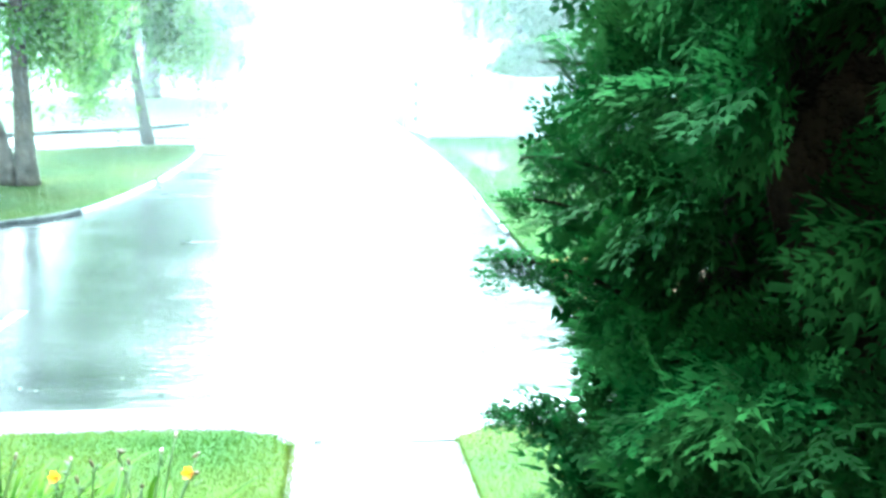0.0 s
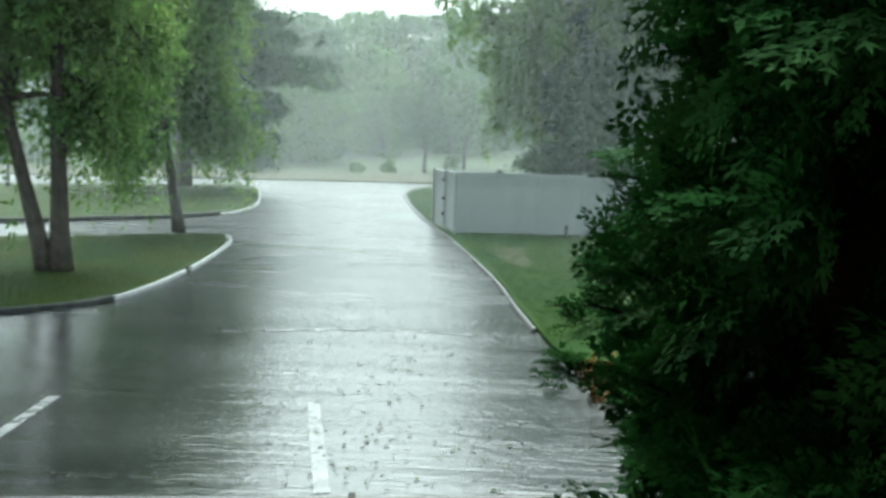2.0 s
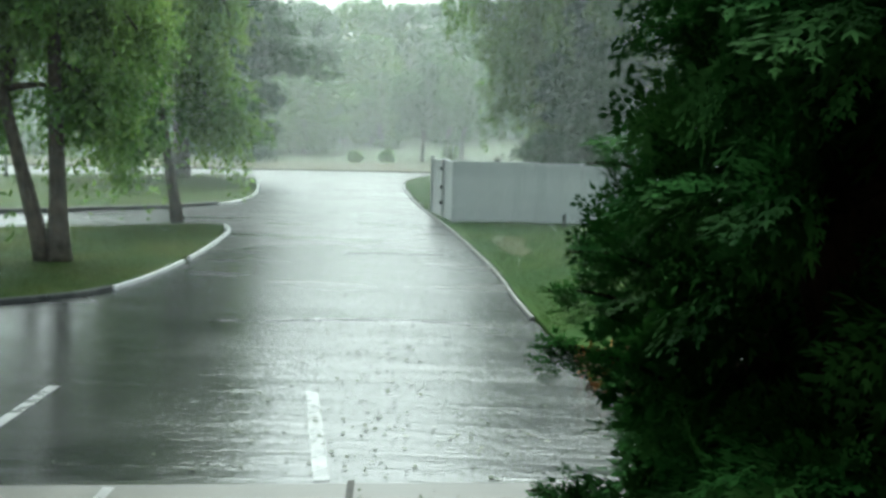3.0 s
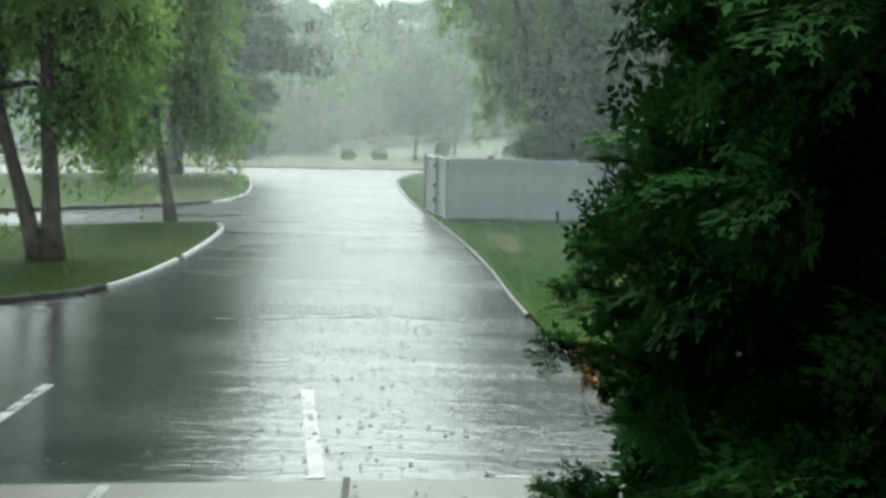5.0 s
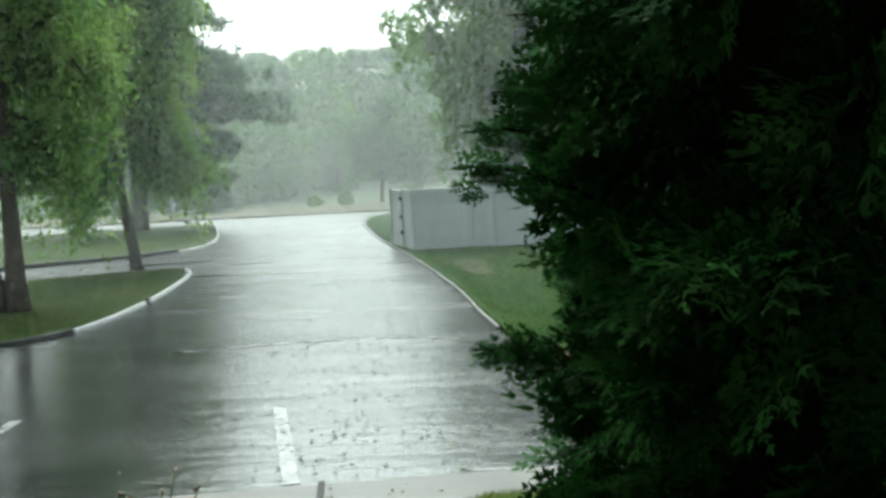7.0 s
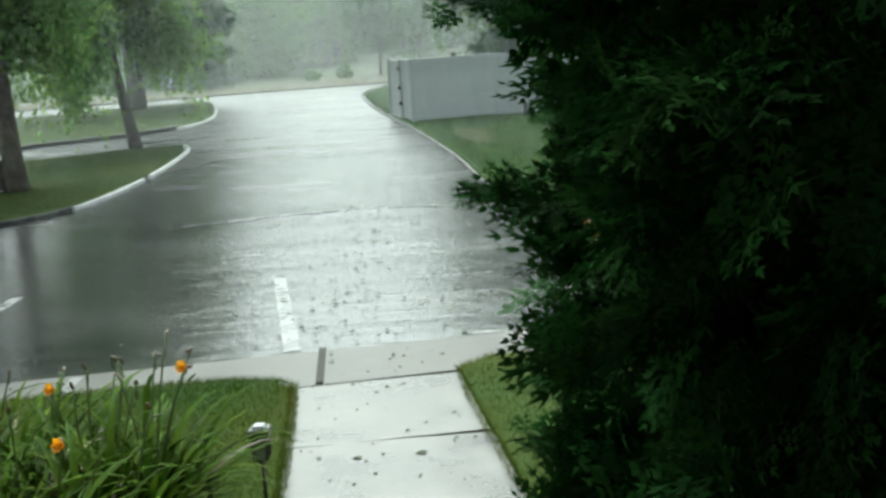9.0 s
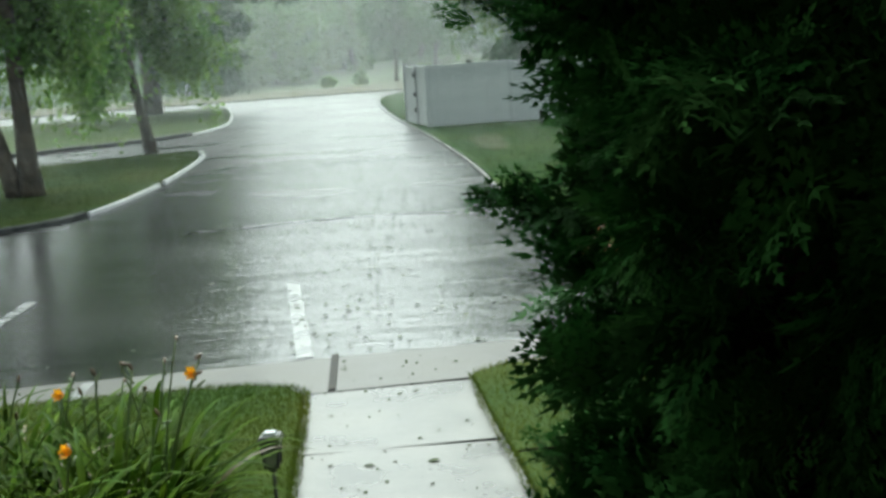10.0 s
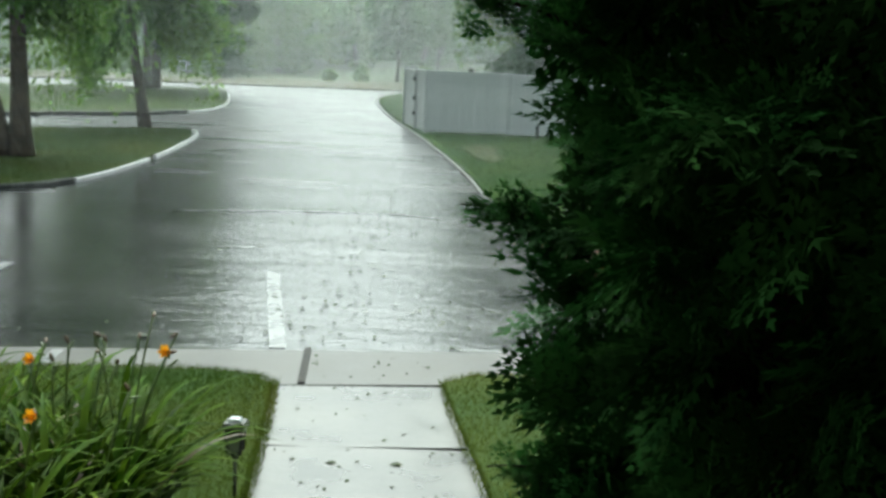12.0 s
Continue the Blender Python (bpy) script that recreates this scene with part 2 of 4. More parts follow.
def empty(name, at=(0, 0, 0), label="", category="", group="", kind=""):
    ob = new(name)
    ob.location = at
    return tagged(ob, label, category, group, kind)


def bm_mesh(name, bm, material, smooth=False):
    me = bpy.data.meshes.new(name)
    bm.to_mesh(me)
    bm.free()
    me.materials.append(material)
    if smooth:
        me.polygons.foreach_set("use_smooth", [True] * len(me.polygons))
    return me


def box_mesh(name, size, material, bevel=0.01, at=(0, 0, 0)):
    bm = bmesh.new()
    bmesh.ops.create_cube(bm, size=1.0)
    bmesh.ops.scale(bm, vec=size, verts=bm.verts)
    bmesh.ops.translate(bm, vec=at, verts=bm.verts)
    if bevel:
        bmesh.ops.bevel(bm, geom=list(bm.edges), offset=bevel, segments=2, affect="EDGES", profile=0.6)
    return bm_mesh(name, bm, material)


def slab(name, outline, z0, z1, material, bevel=0.0):
    """A flat piece of ground with thickness, from its outline seen from above."""
    bm = bmesh.new()
    low = [bm.verts.new((x, y, z0)) for x, y in outline]
    f = bm.faces.new(low)
    f.normal_update()
    if f.normal.z < 0:
        f.normal_flip()
    r = bmesh.ops.extrude_face_region(bm, geom=[f])
    top = [v for v in r["geom"] if isinstance(v, bmesh.types.BMVert)]
    bmesh.ops.translate(bm, vec=(0, 0, z1 - z0), verts=top)
    if bevel:
        es = [e for e in bm.edges if all(abs(v.co.z - z1) < 1e-6 for v in e.verts)]
        bmesh.ops.bevel(bm, geom=es, offset=bevel, segments=3, affect="EDGES", profile=0.5)
    bmesh.ops.recalc_face_normals(bm, faces=bm.faces)
    return bm_mesh(name, bm, material)


def smooth_line(points, steps=6, closed=False):
    """Catmull-Rom through points seen from above."""
    p = [Vector((*q, 0)) if len(q) == 2 else Vector(q) for q in points]
    out = []
    n = len(p)
    for i in range(n if closed else n - 1):
        a, b, c, d = (p[(i - 1) % n], p[i], p[(i + 1) % n], p[(i + 2) % n]) if closed else \
            (p[max(i - 1, 0)], p[i], p[i + 1], p[min(i + 2, n - 1)])
        for k in range(steps):
            t = k / steps
            out.append(0.5 * ((2 * b) + (c - a) * t + (2 * a - 5 * b + 4 * c - d) * t * t + (3 * b - a - 3 * c + d) * t ** 3))
    if not closed:
        out.append(p[-1])
    return out


def sweep(name, line, section, material):
    """A profile (offset, height) run along a line; the offset goes to the line's right."""
    verts, faces = [], []
    k = len(section)
    for i, q in enumerate(line):
        d = (line[min(i + 1, len(line) - 1)] - line[max(i - 1, 0)]).normalized()
        side = Vector((d.y, -d.x, 0))
        wob = 0.004 * noise.noise(q * 1.7) + 0.006 * noise.noise(q * 5.3)
        verts += [q + side * (o + wob) + Vector((0, 0, h + wob)) for o, h in section]
    for i in range(len(line) - 1):
        for j in range(k):
            faces.append((i * k + j, i * k + (j + 1) % k, (i + 1) * k + (j + 1) % k, (i + 1) * k + j))
    faces += [tuple(range(k)), tuple(range((len(line) - 1) * k, len(line) * k))[::-1]]
    me = mesh_of(name, verts, faces, material)
    bm = bmesh.new()
    bm.from_mesh(me)
    bmesh.ops.recalc_face_normals(bm, faces=bm.faces)
    bm.to_mesh(me)
    bm.free()
    return me


def tube(name, path, radii, material, sides=10, rough=0.0, seed=0.0):
    """A tapered round limb along a path."""
    verts, faces = [], []
    up = Vector((0.3, 0.9, 0.2)).normalized()
    for i, q in enumerate(path):
        d = (path[min(i + 1, len(path) - 1)] - path[max(i - 1, 0)]).normalized()
        a = d.cross(up).normalized()
        b = d.cross(a)
        for j in range(sides):
            w = 2 * math.pi * j / sides
            r = radii[i] * (1 + rough * noise.noise(Vector((math.cos(w) * 2 + seed, math.sin(w) * 2, q.z * 1.3))))
            verts.append(q + (a * math.cos(w) + b * math.sin(w)) * r)
    for i in range(len(path) - 1):
        for j in range(sides):
            faces.append((i * sides + j, i * sides + (j + 1) % sides, (i + 1) * sides + (j + 1) % sides, (i + 1) * sides + j))
    faces += [tuple(range(sides))[::-1], tuple(range((len(path) - 1) * sides, len(path) * sides))]
    return mesh_of(name, verts, faces, material, True)


def bend(a, b, c, n):
    return [a.lerp(b, t).lerp(b.lerp(c, t), t) for t in (i / (n - 1) for i in range(n))]


def leaf_cloud(name, pts, length, width, material, rng, droop=0.6):
    """One folded leaf at each point, hanging by chance."""
    pts = np.asarray(pts)
    n = len(pts)
    d = rng.normal(size=(n, 3))
    d[:, 2] -= droop * 1.5
    d /= np.linalg.norm(d, axis=1)[:, None]
    s = np.cross(d, rng.normal(size=(n, 3)))
    s /= np.linalg.norm(s, axis=1)[:, None] + 1e-9
    nn = np.cross(d, s)
    k = rng.uniform(0.65, 1.3, size=(n, 1))
    ln, wd = length * k, width * k
    v = np.empty((n, 4, 3))
    v[:, 0] = pts
    v[:, 1] = pts + d * ln * 0.45 + s * wd * 0.5 + nn * wd * 0.12
    v[:, 2] = pts + d * ln
    v[:, 3] = pts + d * ln * 0.45 - s * wd * 0.5 + nn * wd * 0.12
    v = v.reshape(-1, 3)
    me = bpy.data.meshes.new(name)
    me.vertices.add(len(v))
    me.vertices.foreach_set("co", v.ravel())
    idx = np.arange(n)[:, None] * 4
    tri = np.concatenate([idx + [0, 1, 2], idx + [0, 2, 3]], axis=1).reshape(-1, 3)
    me.loops.add(tri.size)
    me.loops.foreach_set("vertex_index", tri.ravel())
    me.polygons.add(len(tri))
    me.polygons.foreach_set("loop_start", np.arange(len(tri)) * 3)
    me.materials.append(material)
    me.update(calc_edges=True)
    return me


# ---- the large structure ----
def far_height(x, y):
    rise = min(max((y - 74) / 34, 0), 1)
    rise = rise * rise * (3 - 2 * rise)
    side = min(max((x + 20) / 18, 0), 1)
    return -0.09 + rise * (0.12 + 0.75 * side)


def build_ground():
    xs = [-1500, -700, -300, -150, -100] + [-80 + 4 * i for i in range(41)] + [100, 150, 300, 700, 1500]
    ys = [-400, -150, -60, -30, -12, 0, 10, 20, 30, 40, 50, 60, 66, 70, 74] + [78 + 3 * i for i in range(16)] + [130, 160, 220, 400, 900, 2000]
    verts = [(x, y, far_height(x, y)) for y in ys for x in xs]
    w = len(xs)
    faces = [(j * w + i, j * w + i + 1, (j + 1) * w + i + 1, (j + 1) * w + i) for j in range(len(ys) - 1) for i in range(w - 1)]
    tagged(part("ground", mesh_of("ground", verts, faces, M_FIELD, True)), "rain-soaked olive grass field rising to the woods", "ground", kind="structure")


build_ground()

ROAD = [(-70, 3.2), (-3.9, 9.80), (0.6, 10.50), (40, 15.5), (70, 20), (70, 66), (3, 62.6), (-12, 61.0), (-30, 58.4), (-70, 52)]
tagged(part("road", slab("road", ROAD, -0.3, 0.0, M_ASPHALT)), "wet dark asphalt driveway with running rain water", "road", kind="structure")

VERGE = [(-70, 52.4), (-30, 58.8), (-12, 61.4), (3, 63.0), (70, 66.4), (70, 74), (0, 72), (-14, 70), (-70, 62)]
tagged(part("verge", slab("verge", VERGE, -0.2, 0.05, M_VERGE, 0.02)), "tan dry grass verge along the far road edge", "ground", kind="structure")

# apron of concrete along the near side of the asphalt
APRON = [(-70, 2.3), (-3.3, 9.18), (-1.06, 9.16), (0.19, 9.38), (0.75, 9.70), (40, 14.6), (40, 15.49), (0.6, 10.495), (-3.9, 9.795), (-70, 3.19)]
tagged(part("gutter_apron", slab("gutter_apron", APRON, -0.3, 0.006, M_GUTTER, 0.004)), "pale wet concrete gutter along the asphalt", "gutter", kind="structure")

# the front walk: panels between recessed joints
walk_base = tagged(part("pavement", slab("pavement", [(-1.07, 9.15), (-0.84, 7.1), (-0.1, 0.4), (1.55, 0.6), (0.6, 7.1), (0.20, 9.37)], -0.3, -0.012, M_SOIL)),
                   "wet pale concrete front walk with joints", "pavement", kind="structure")


def edge_l(y):
    return -1.06 + (9.15 - y) * 0.108


def edge_r(y):
    return 0.20 + (9.30 - y) * 0.166


stops = [9.13, 7.70, 6.25, 4.8, 3.35, 1.9]
for a, b in zip(stops, stops[1:]):
    sk = 0.14
    pts = [(edge_l(a), a - 0.012 - (0.0 if a > 9 else 0)), (edge_l(b), b + 0.012), (edge_r(b), b + 0.012 + sk * 0.6), (edge_r(a), a - 0.012 + sk * 1.3)]
    part("panel", slab("panel", pts, -0.2, 0.012, M_CONCRETE, 0.004), walk_base)

# lawns, each a raised bed inside its kerb
ISLAND_A = [(-40, 16.4), (-20, 17.1), (-12, 17.6), (-9.2, 18.2), (-7.85, 19.15), (-6.95, 20.2), (-6.5, 22.2), (-6.5, 25.0), (-6.72, 28.2), (-7.12, 31.2), (-7.5, 32.1), (-8.2, 32.0),
            (-9.9, 31.1), (-12.3, 29.8), (-40, 15.8 + 2.6)]
ISLAND_B = [(-50, 16.5), (-30, 26.2), (-14.4, 34.5), (-12.4, 35.9), (-10.35, 37.5), (-9.0, 40.2), (-9.05, 43.5), (-9.75, 47.6), (-10.55, 51.2), (-11.3, 53.9), (-12.5, 54.8), (-17.0, 52.8), (-21, 50.7), (-55, 34)]
LAWN_R = [(0.74, 19.1), (0.41, 21.5), (-0.04, 25.2), (-1.28, 32.7), (-2.85, 41.3), (-4.15, 50.0), (-4.4, 53.6), (-4.2, 56.6), (-2.9, 58.8), (3, 60.6), (60, 63.5), (60, 24), (6, 18.6), (2.6, 16.6), (1.5, 16.5), (0.98, 17.4)]


def lawn(name, outline, top, label):
    pts = [(q.x, q.y) for q in smooth_line(outline, 4, True)]
    return tagged(part(name, slab(name, pts, -0.2, top, M_LAWN, 0.03)), label, "lawn", kind="structure")


lawn("lawn_1", ISLAND_A, 0.095, "rain-wet green lawn island with kerb")
lawn("lawn_2", ISLAND_B, 0.095, "rain-wet green lawn island beyond the cross drive")
side_r = [(q.x, q.y) for q in smooth_line(LAWN_R[:10], 5)] + [(60, 63.5), (60, 24), (6, 18.6), (2.6, 16.9), (1.6, 16.55), (1.15, 16.8), (0.95, 17.6)]
tagged(part("lawn_3", slab("lawn_3", side_r, -0.2, 0.07, M_LAWN_DEEP, 0.02)), "rain-wet green lawn beside the driveway", "lawn", kind="structure")
NEAR_L = [(-30, 5.8), (-3.3, 9.17), (-2.3, 9.33), (-1.6, 9.38), (-1.25, 9.30), (-1.09, 9.10), (-0.98, 8.3), (-0.87, 7.2), (-0.4, 2.8), (-0.3, 1.8), (-30, 1.8)]
NEAR_R = [(0.22, 9.36), (0.45, 9.62), (0.85, 9.68), (4, 10.0), (20, 11.5), (20, 1.9), (1.45, 1.9), (0.95, 5.0), (0.58, 7.2), (0.34, 8.6)]
tagged(part("lawn_4", slab("lawn_4", NEAR_L, -0.2, 0.045, M_LAWN, 0.03)), "green lawn patch beside the front walk", "lawn", kind="structure")
tagged(part("lawn_5", slab("lawn_5", NEAR_R, -0.2, 0.045, M_LAWN, 0.03)), "green lawn patch under the conifer", "lawn", kind="structure")

KERB = [(0, -0.1), (0, 0.065), (0.02, 0.085), (0.085, 0.09), (0.105, 0.082), (0.105, -0.1)]


def kerb_run(outline, material, label, steps=5, flip=False, slim=1.0):
    line = smooth_line(outline, steps)
    sec = [(-o * slim, h * (0.4 + 0.6 * slim)) for o, h in KERB] if flip else [(o * slim, h * slim) for o, h in KERB]
    return tagged(part("kerb", sweep("kerb", line, sec, material)), label, "kerb", kind="structure")


kerb_run([(-40, 16.35), (-20, 17.05), (-12, 17.5), (-9.2, 18.1), (-7.8, 19.0), (-6.95, 19.95), (-6.58, 20.8)], M_KERB_DARK, "dark wet concrete kerb of the lawn island", flip=True)
kerb_run([(-6.56, 20.86), (-6.44, 21.8), (-6.38, 23.0), (-6.37, 24.75)], M_WHITE, "white painted kerb stone of the lawn island", flip=True, slim=0.7)
kerb_run([(-6.39, 25.25), (-6.5, 27.1), (-6.72, 29.6), (-6.98, 31.4), (-7.3, 32.3)], M_WHITE, "white painted kerb stone of the lawn island", flip=True, slim=0.7)
kerb_run([(-50, 16.4), (-30, 26.1), (-14.4, 34.4), (-12.4, 35.8), (-10.3, 37.4), (-9.2, 39.2)], M_KERB_DARK, "dark wet concrete kerb of the far island", flip=True, slim=1.9)
kerb_run([(-9.17, 39.25), (-8.9, 40.4), (-8.95, 43.5), (-9.65, 47.6), (-10.45, 51.1)], M_WHITE, "white painted kerb of the far island nose", flip=True, slim=0.8)
kerb_run([(-10.47, 51.15), (-11.2, 53.9), (-12.5, 54.95), (-17.0, 52.95), (-21, 50.85)], M_KERB, "grey concrete kerb of the far island", flip=True)
kerb_run([(0.66, 19.1), (0.33, 21.5), (-0.12, 25.2), (-1.36, 32.7), (-2.99, 41.3), (-4.3, 50.0), (-4.55, 53.6), (-4.33, 56.7), (-3.0, 58.95), (3, 60.8), (60, 63.7)], M_KERB,
         "wet grey concrete kerb along the lawn", slim=0.62)

# painted stall lines, one rough with wear
LINES = [((-1.91, 13.77), (-1.245, 10.30), 0.14), ((-4.86, 13.52), (-4.70, 10.0), 0.14)]
for (x0, y0), (x1, y1), w in LINES:
    d = Vector((x1 - x0, y1 - y0, 0)).normalized()
    s = Vector((-d.y, d.x, 0)) * w / 2
    k = 12
    va = []
    for i in range(k + 1):
        c = Vector((x0, y0, 0)).lerp(Vector((x1, y1, 0)), i / k)
        a, b = c + s * (1 + 0.12 * noise.noise(c * 5)), c - s * (1 + 0.12 * noise.noise(c * 5 + Vector((9, 0, 0))))
        va += [(a.x, a.y, 0.005), (b.x, b.y, 0.005)]
    tagged(part("parking_line", mesh_of("parking_line", va, [(2 * i, 2 * i + 1, 2 * i + 3, 2 * i + 2) for i in range(k)], M_LINE)),
           "worn white parking line on wet asphalt", "road marking", "parking lines", kind="structure")
tagged(part("parking_line", slab("parking_line", [(-3.05, 9.85), (-2.95, 9.86), (-2.92, 9.22), (-3.02, 9.21)], 0.0, 0.010, M_LINE)),
       "faded white line on the concrete gutter", "road marking", "parking lines", kind="structure")
tagged(part("drain_strip", slab("drain_strip", [(-1.01, 10.30), (-0.95, 10.31), (-0.84, 9.22), (-0.90, 9.21)], 0.0, 0.02, M_STEEL, 0.004)),
       "rusty steel strip across the concrete gutter", "drain")

# assumed house around the camera, out of view: walls and eave added to block light
tagged(part("wall_south", box_mesh("wall_south", (16, 0.25, 7.2), M_BRICK, 0.01, (0, -1.4, 3.5))), "assumed dark house wall behind the camera, out of view", "wall", kind="structure")
tagged(part("wall_east", box_mesh("wall_east", (0.25, 7.2, 7.2), M_BRICK, 0.01, (2.95, 2.33, 3.5))), "unseen dark wall added to shade the conifer", "wall", kind="structure")
tagged(part("ceiling", box_mesh("ceiling", (16, 2.8, 0.15), M_SIDING, 0.01, (0, 0.1, 4.9))), "unseen overhead panel added to shade the conifer", "ceiling", kind="structure")


# Unseen porch block, added to keep light off the conifer's lower front.
tagged(part("porch_floor", box_mesh("porch_floor", (4.6, 2.6, 1.6), M_KERB_DARK, 0.02, (0.2, 0.02, 0.74))), "unseen dark block added below the camera to cut light", "porch", kind="structure")


# ---- fence of the enclosure ----
def fence():
    base = empty("fence", (-1.40, 34.75, 0.0), "tall white vinyl enclosure fence with a gate on the lawn", "fence")
    c, r, l = Vector((0, 0, 0)), Vector((3.6, 0.62, 0)), Vector((-0.86, 3.55, 0))
    board = box_mesh("board", (0.296, 0.035, 1.66), M_VINYL, 0.006, (0, 0, 0.93))
    post = box_mesh("post", (0.13, 0.13, 1.78), M_VINYL, 0.012, (0, 0, 0.90))

    def run(a, b, gap=(), lift=0.0):
        d = b - a
        n = int(d.length / 0.30)
        turn = math.atan2(d.y, d.x)
        for i in range(n):
            if i in gap:
                continue
            q = a + d * ((i + 0.5) / n)
            part("board", board, base, "", Matrix.Translation(q + Vector((0, 0, lift + random.uniform(-0.006, 0.006)))) @ Matrix.Rotation(turn, 4, "Z") @ Matrix.Diagonal((d.length / n / 0.299, 1, 1, 1)))
        q = a.lerp(b, 0.5)
        for h in (0.16, 1.76):
            part("rail", box_mesh("rail", (d.length - 0.14, 0.06, 0.07), M_VINYL, 0.008), base, "", Matrix.Translation(q + Vector((0, 0, h + lift))) @ Matrix.Rotation(turn, 4, "Z"))

    mid = c.lerp(r, 0.64)
    end = Vector((6.2, 0.95, 0))
    run(c, mid)
    run(mid, r, lift=-0.03)
    run(r, end, lift=-0.09)
    g = c.lerp(l, 0.46)
    run(c, g, lift=-0.02)
    run(g, l, lift=-0.07)
    for q in (c, mid, r, end, g, l):
        part("post", post, base, "", Matrix.Translation(q))
    for h in (0.5, 0.95, 1.5):
        part("hinge", box_mesh("hinge", (0.09, 0.16, 0.11), M_BLACK, 0.01), base, "black gate hinge", Matrix.Translation(g + Vector((-0.07, -0.02, h))))
    part("cap", box_mesh("cap", (0.16, 0.16, 0.09), M_KERB_DARK, 0.02), base, "dark block on the top rail", Matrix.Translation(c.lerp(r, 0.33) + Vector((0, 0, 1.84))))
    part("stub_post", box_mesh("stub_post", (0.10, 0.10, 0.35), M_KERB_DARK, 0.01), base, "short dark post at the foot", Matrix.Translation(Vector((3.08, -0.45, 0.24))))
    return base


fence()


# ---- trees ----
def tree(name, at, trunks, crown, n_limb, n_sub, n_twig, n_leaf, leaf, material, seed, label, droop=1.2, category="tree", leaf_droop=0.6, low=()):
    """trunks: (top offset, base radius, base offset); crown: centre, radii (from the foot). Limbs, boughs, hanging twigs, leaves."""
    rng = np.random.default_rng(seed)
    rnd = random.Random(seed)
    base = empty(name, at, label, category)
    cc, cr = Vector(crown[0]), Vector(crown[1])
    tops = []
    for k, (top, rad, foot) in enumerate(trunks):
        top, foot = Vector(top), Vector(foot)
        midp = foot.lerp(top, 0.45) + Vector((rnd.uniform(-0.12, 0.12), rnd.uniform(-0.1, 0.1), 0))
        path = bend(foot + Vector((0, 0, -0.1)), midp, top, 16)
        radii = [rad * (1 - 0.72 * i / 15) * (1 + 0.55 * math.exp(-i * 0.9)) for i in range(16)]
        part("trunk", tube("trunk", path, radii, M_BARK, 14, 0.18, seed + k), base)
        tops.append(path)
    pts = []
    for i in range(n_limb + len(low)):
        path = tops[i % len(tops)]
        a = path[rnd.randint(6, 15)]
        w = 2 * math.pi * (i + rnd.random() * 0.7) / n_limb * 1.618
        el = rnd.uniform(-0.8, 0.95)
        ce = math.sqrt(max(0, 1 - el * el))
        tgt = cc + Vector((cr.x * ce * math.cos(w), cr.y * ce * math.sin(w), cr.z * el)) * rnd.uniform(0.7, 0.95)
        if i >= n_limb:
            a, tgt = path[6], Vector(low[i - n_limb])
        midp = a.lerp(tgt, 0.5) + Vector((0, 0, rnd.uniform(0.2, 0.22) * (tgt - a).length))
        lp = bend(a, midp, tgt, 9)
        r0 = 0.035 + 0.016 * (tgt - a).length
        part("limb", tube("limb", lp, [r0 * (1 - 0.8 * j / 8) for j in range(9)], M_BARK, 6), base)
        for j in range(n_sub):
            q = lp[rnd.randint(3, 8)]
            v = Vector((rnd.gauss(0, 1), rnd.gauss(0, 1), rnd.gauss(0.1, 0.6))).normalized() * rnd.uniform(0.25, 0.5) * cr.x * (0.75 if i < n_limb else 0.35)
            for k in range(n_twig):
                s = q + v * rnd.uniform(0.15, 1.0) + Vector((rnd.gauss(0, 0.18), rnd.gauss(0, 0.18), rnd.gauss(0, 0.18)))
                e = s + Vector((rnd.gauss(0, 0.25), rnd.gauss(0, 0.25), -abs(rnd.gauss(0.6, 0.4)) * droop))
                t = rng.random((n_leaf, 1))
                pts.append(np.array(s) * (1 - t) + np.array(e) * t + rng.normal(scale=0.07, size=(n_leaf, 3)))
    part("crown", leaf_cloud("crown", np.concatenate(pts), leaf[0], leaf[1], material, rng, leaf_droop), base)
    return base


tree("willow_tree", (-8.75, 23.75, 0.09), [((-2.3, -0.1, 9.0), 0.16, (-0.14, 0, 0)), ((0.0, 0.1, 10.5), 0.18, (0.1, 0.03, 0))],
     ((-0.9, 0.3, 8.3), (3.9, 3.4, 6.5)), 44, 11, 9, 22, (0.175, 0.075), M_LEAF, 3, "twin-trunked drooping green tree on the lawn island", 1.4,
     low=((1.5, 0.6, 3.0), (0.8, 1.4, 3.0), (-1.7, 0.9, 3.6)))
tree("willow_tree", (-8.87, 33.2, 0.06), [((-1.4, 0.1, 9.8), 0.135, (0, 0, 0))],
     ((-0.35, 0.2, 8.0), (2.5, 2.6, 7.0)), 40, 11, 9, 22, (0.19, 0.082), M_LEAF, 8, "slender leaning tree with drooping green leaves on the island tip", 1.6,
     low=((-1.0, -1.6, 2.2), (-1.5, -0.8, 2.5), (1.7, -0.3, 2.9), (1.5, 0.3, 3.2)))
tree("shade_tree", (4.3, 46.5, 0.07), [((0.2, 0.2, 9), 0.4, (0, 0, 0))],
     ((-0.1, 0, 8.5), (6.4, 5.2, 8.2)), 58, 12, 10, 23, (0.25, 0.12), M_LEAF_DULL, 14, "broad dull-green drooping tree behind the enclosure", 1.4)
# Second tree added out of sight behind the conifer, to darken the road's reflection.
tree("shade_tree", (13.0, 44.0, 0.07), [((0.2, 0.2, 9), 0.4, (0, 0, 0))],
     ((0.2, 0, 7.5), (5.6, 5.0, 7.0)), 20, 9, 8, 16, (0.34, 0.17), M_LEAF_DULL, 15, "broad dull-green drooping tree behind the enclosure", 1.3)
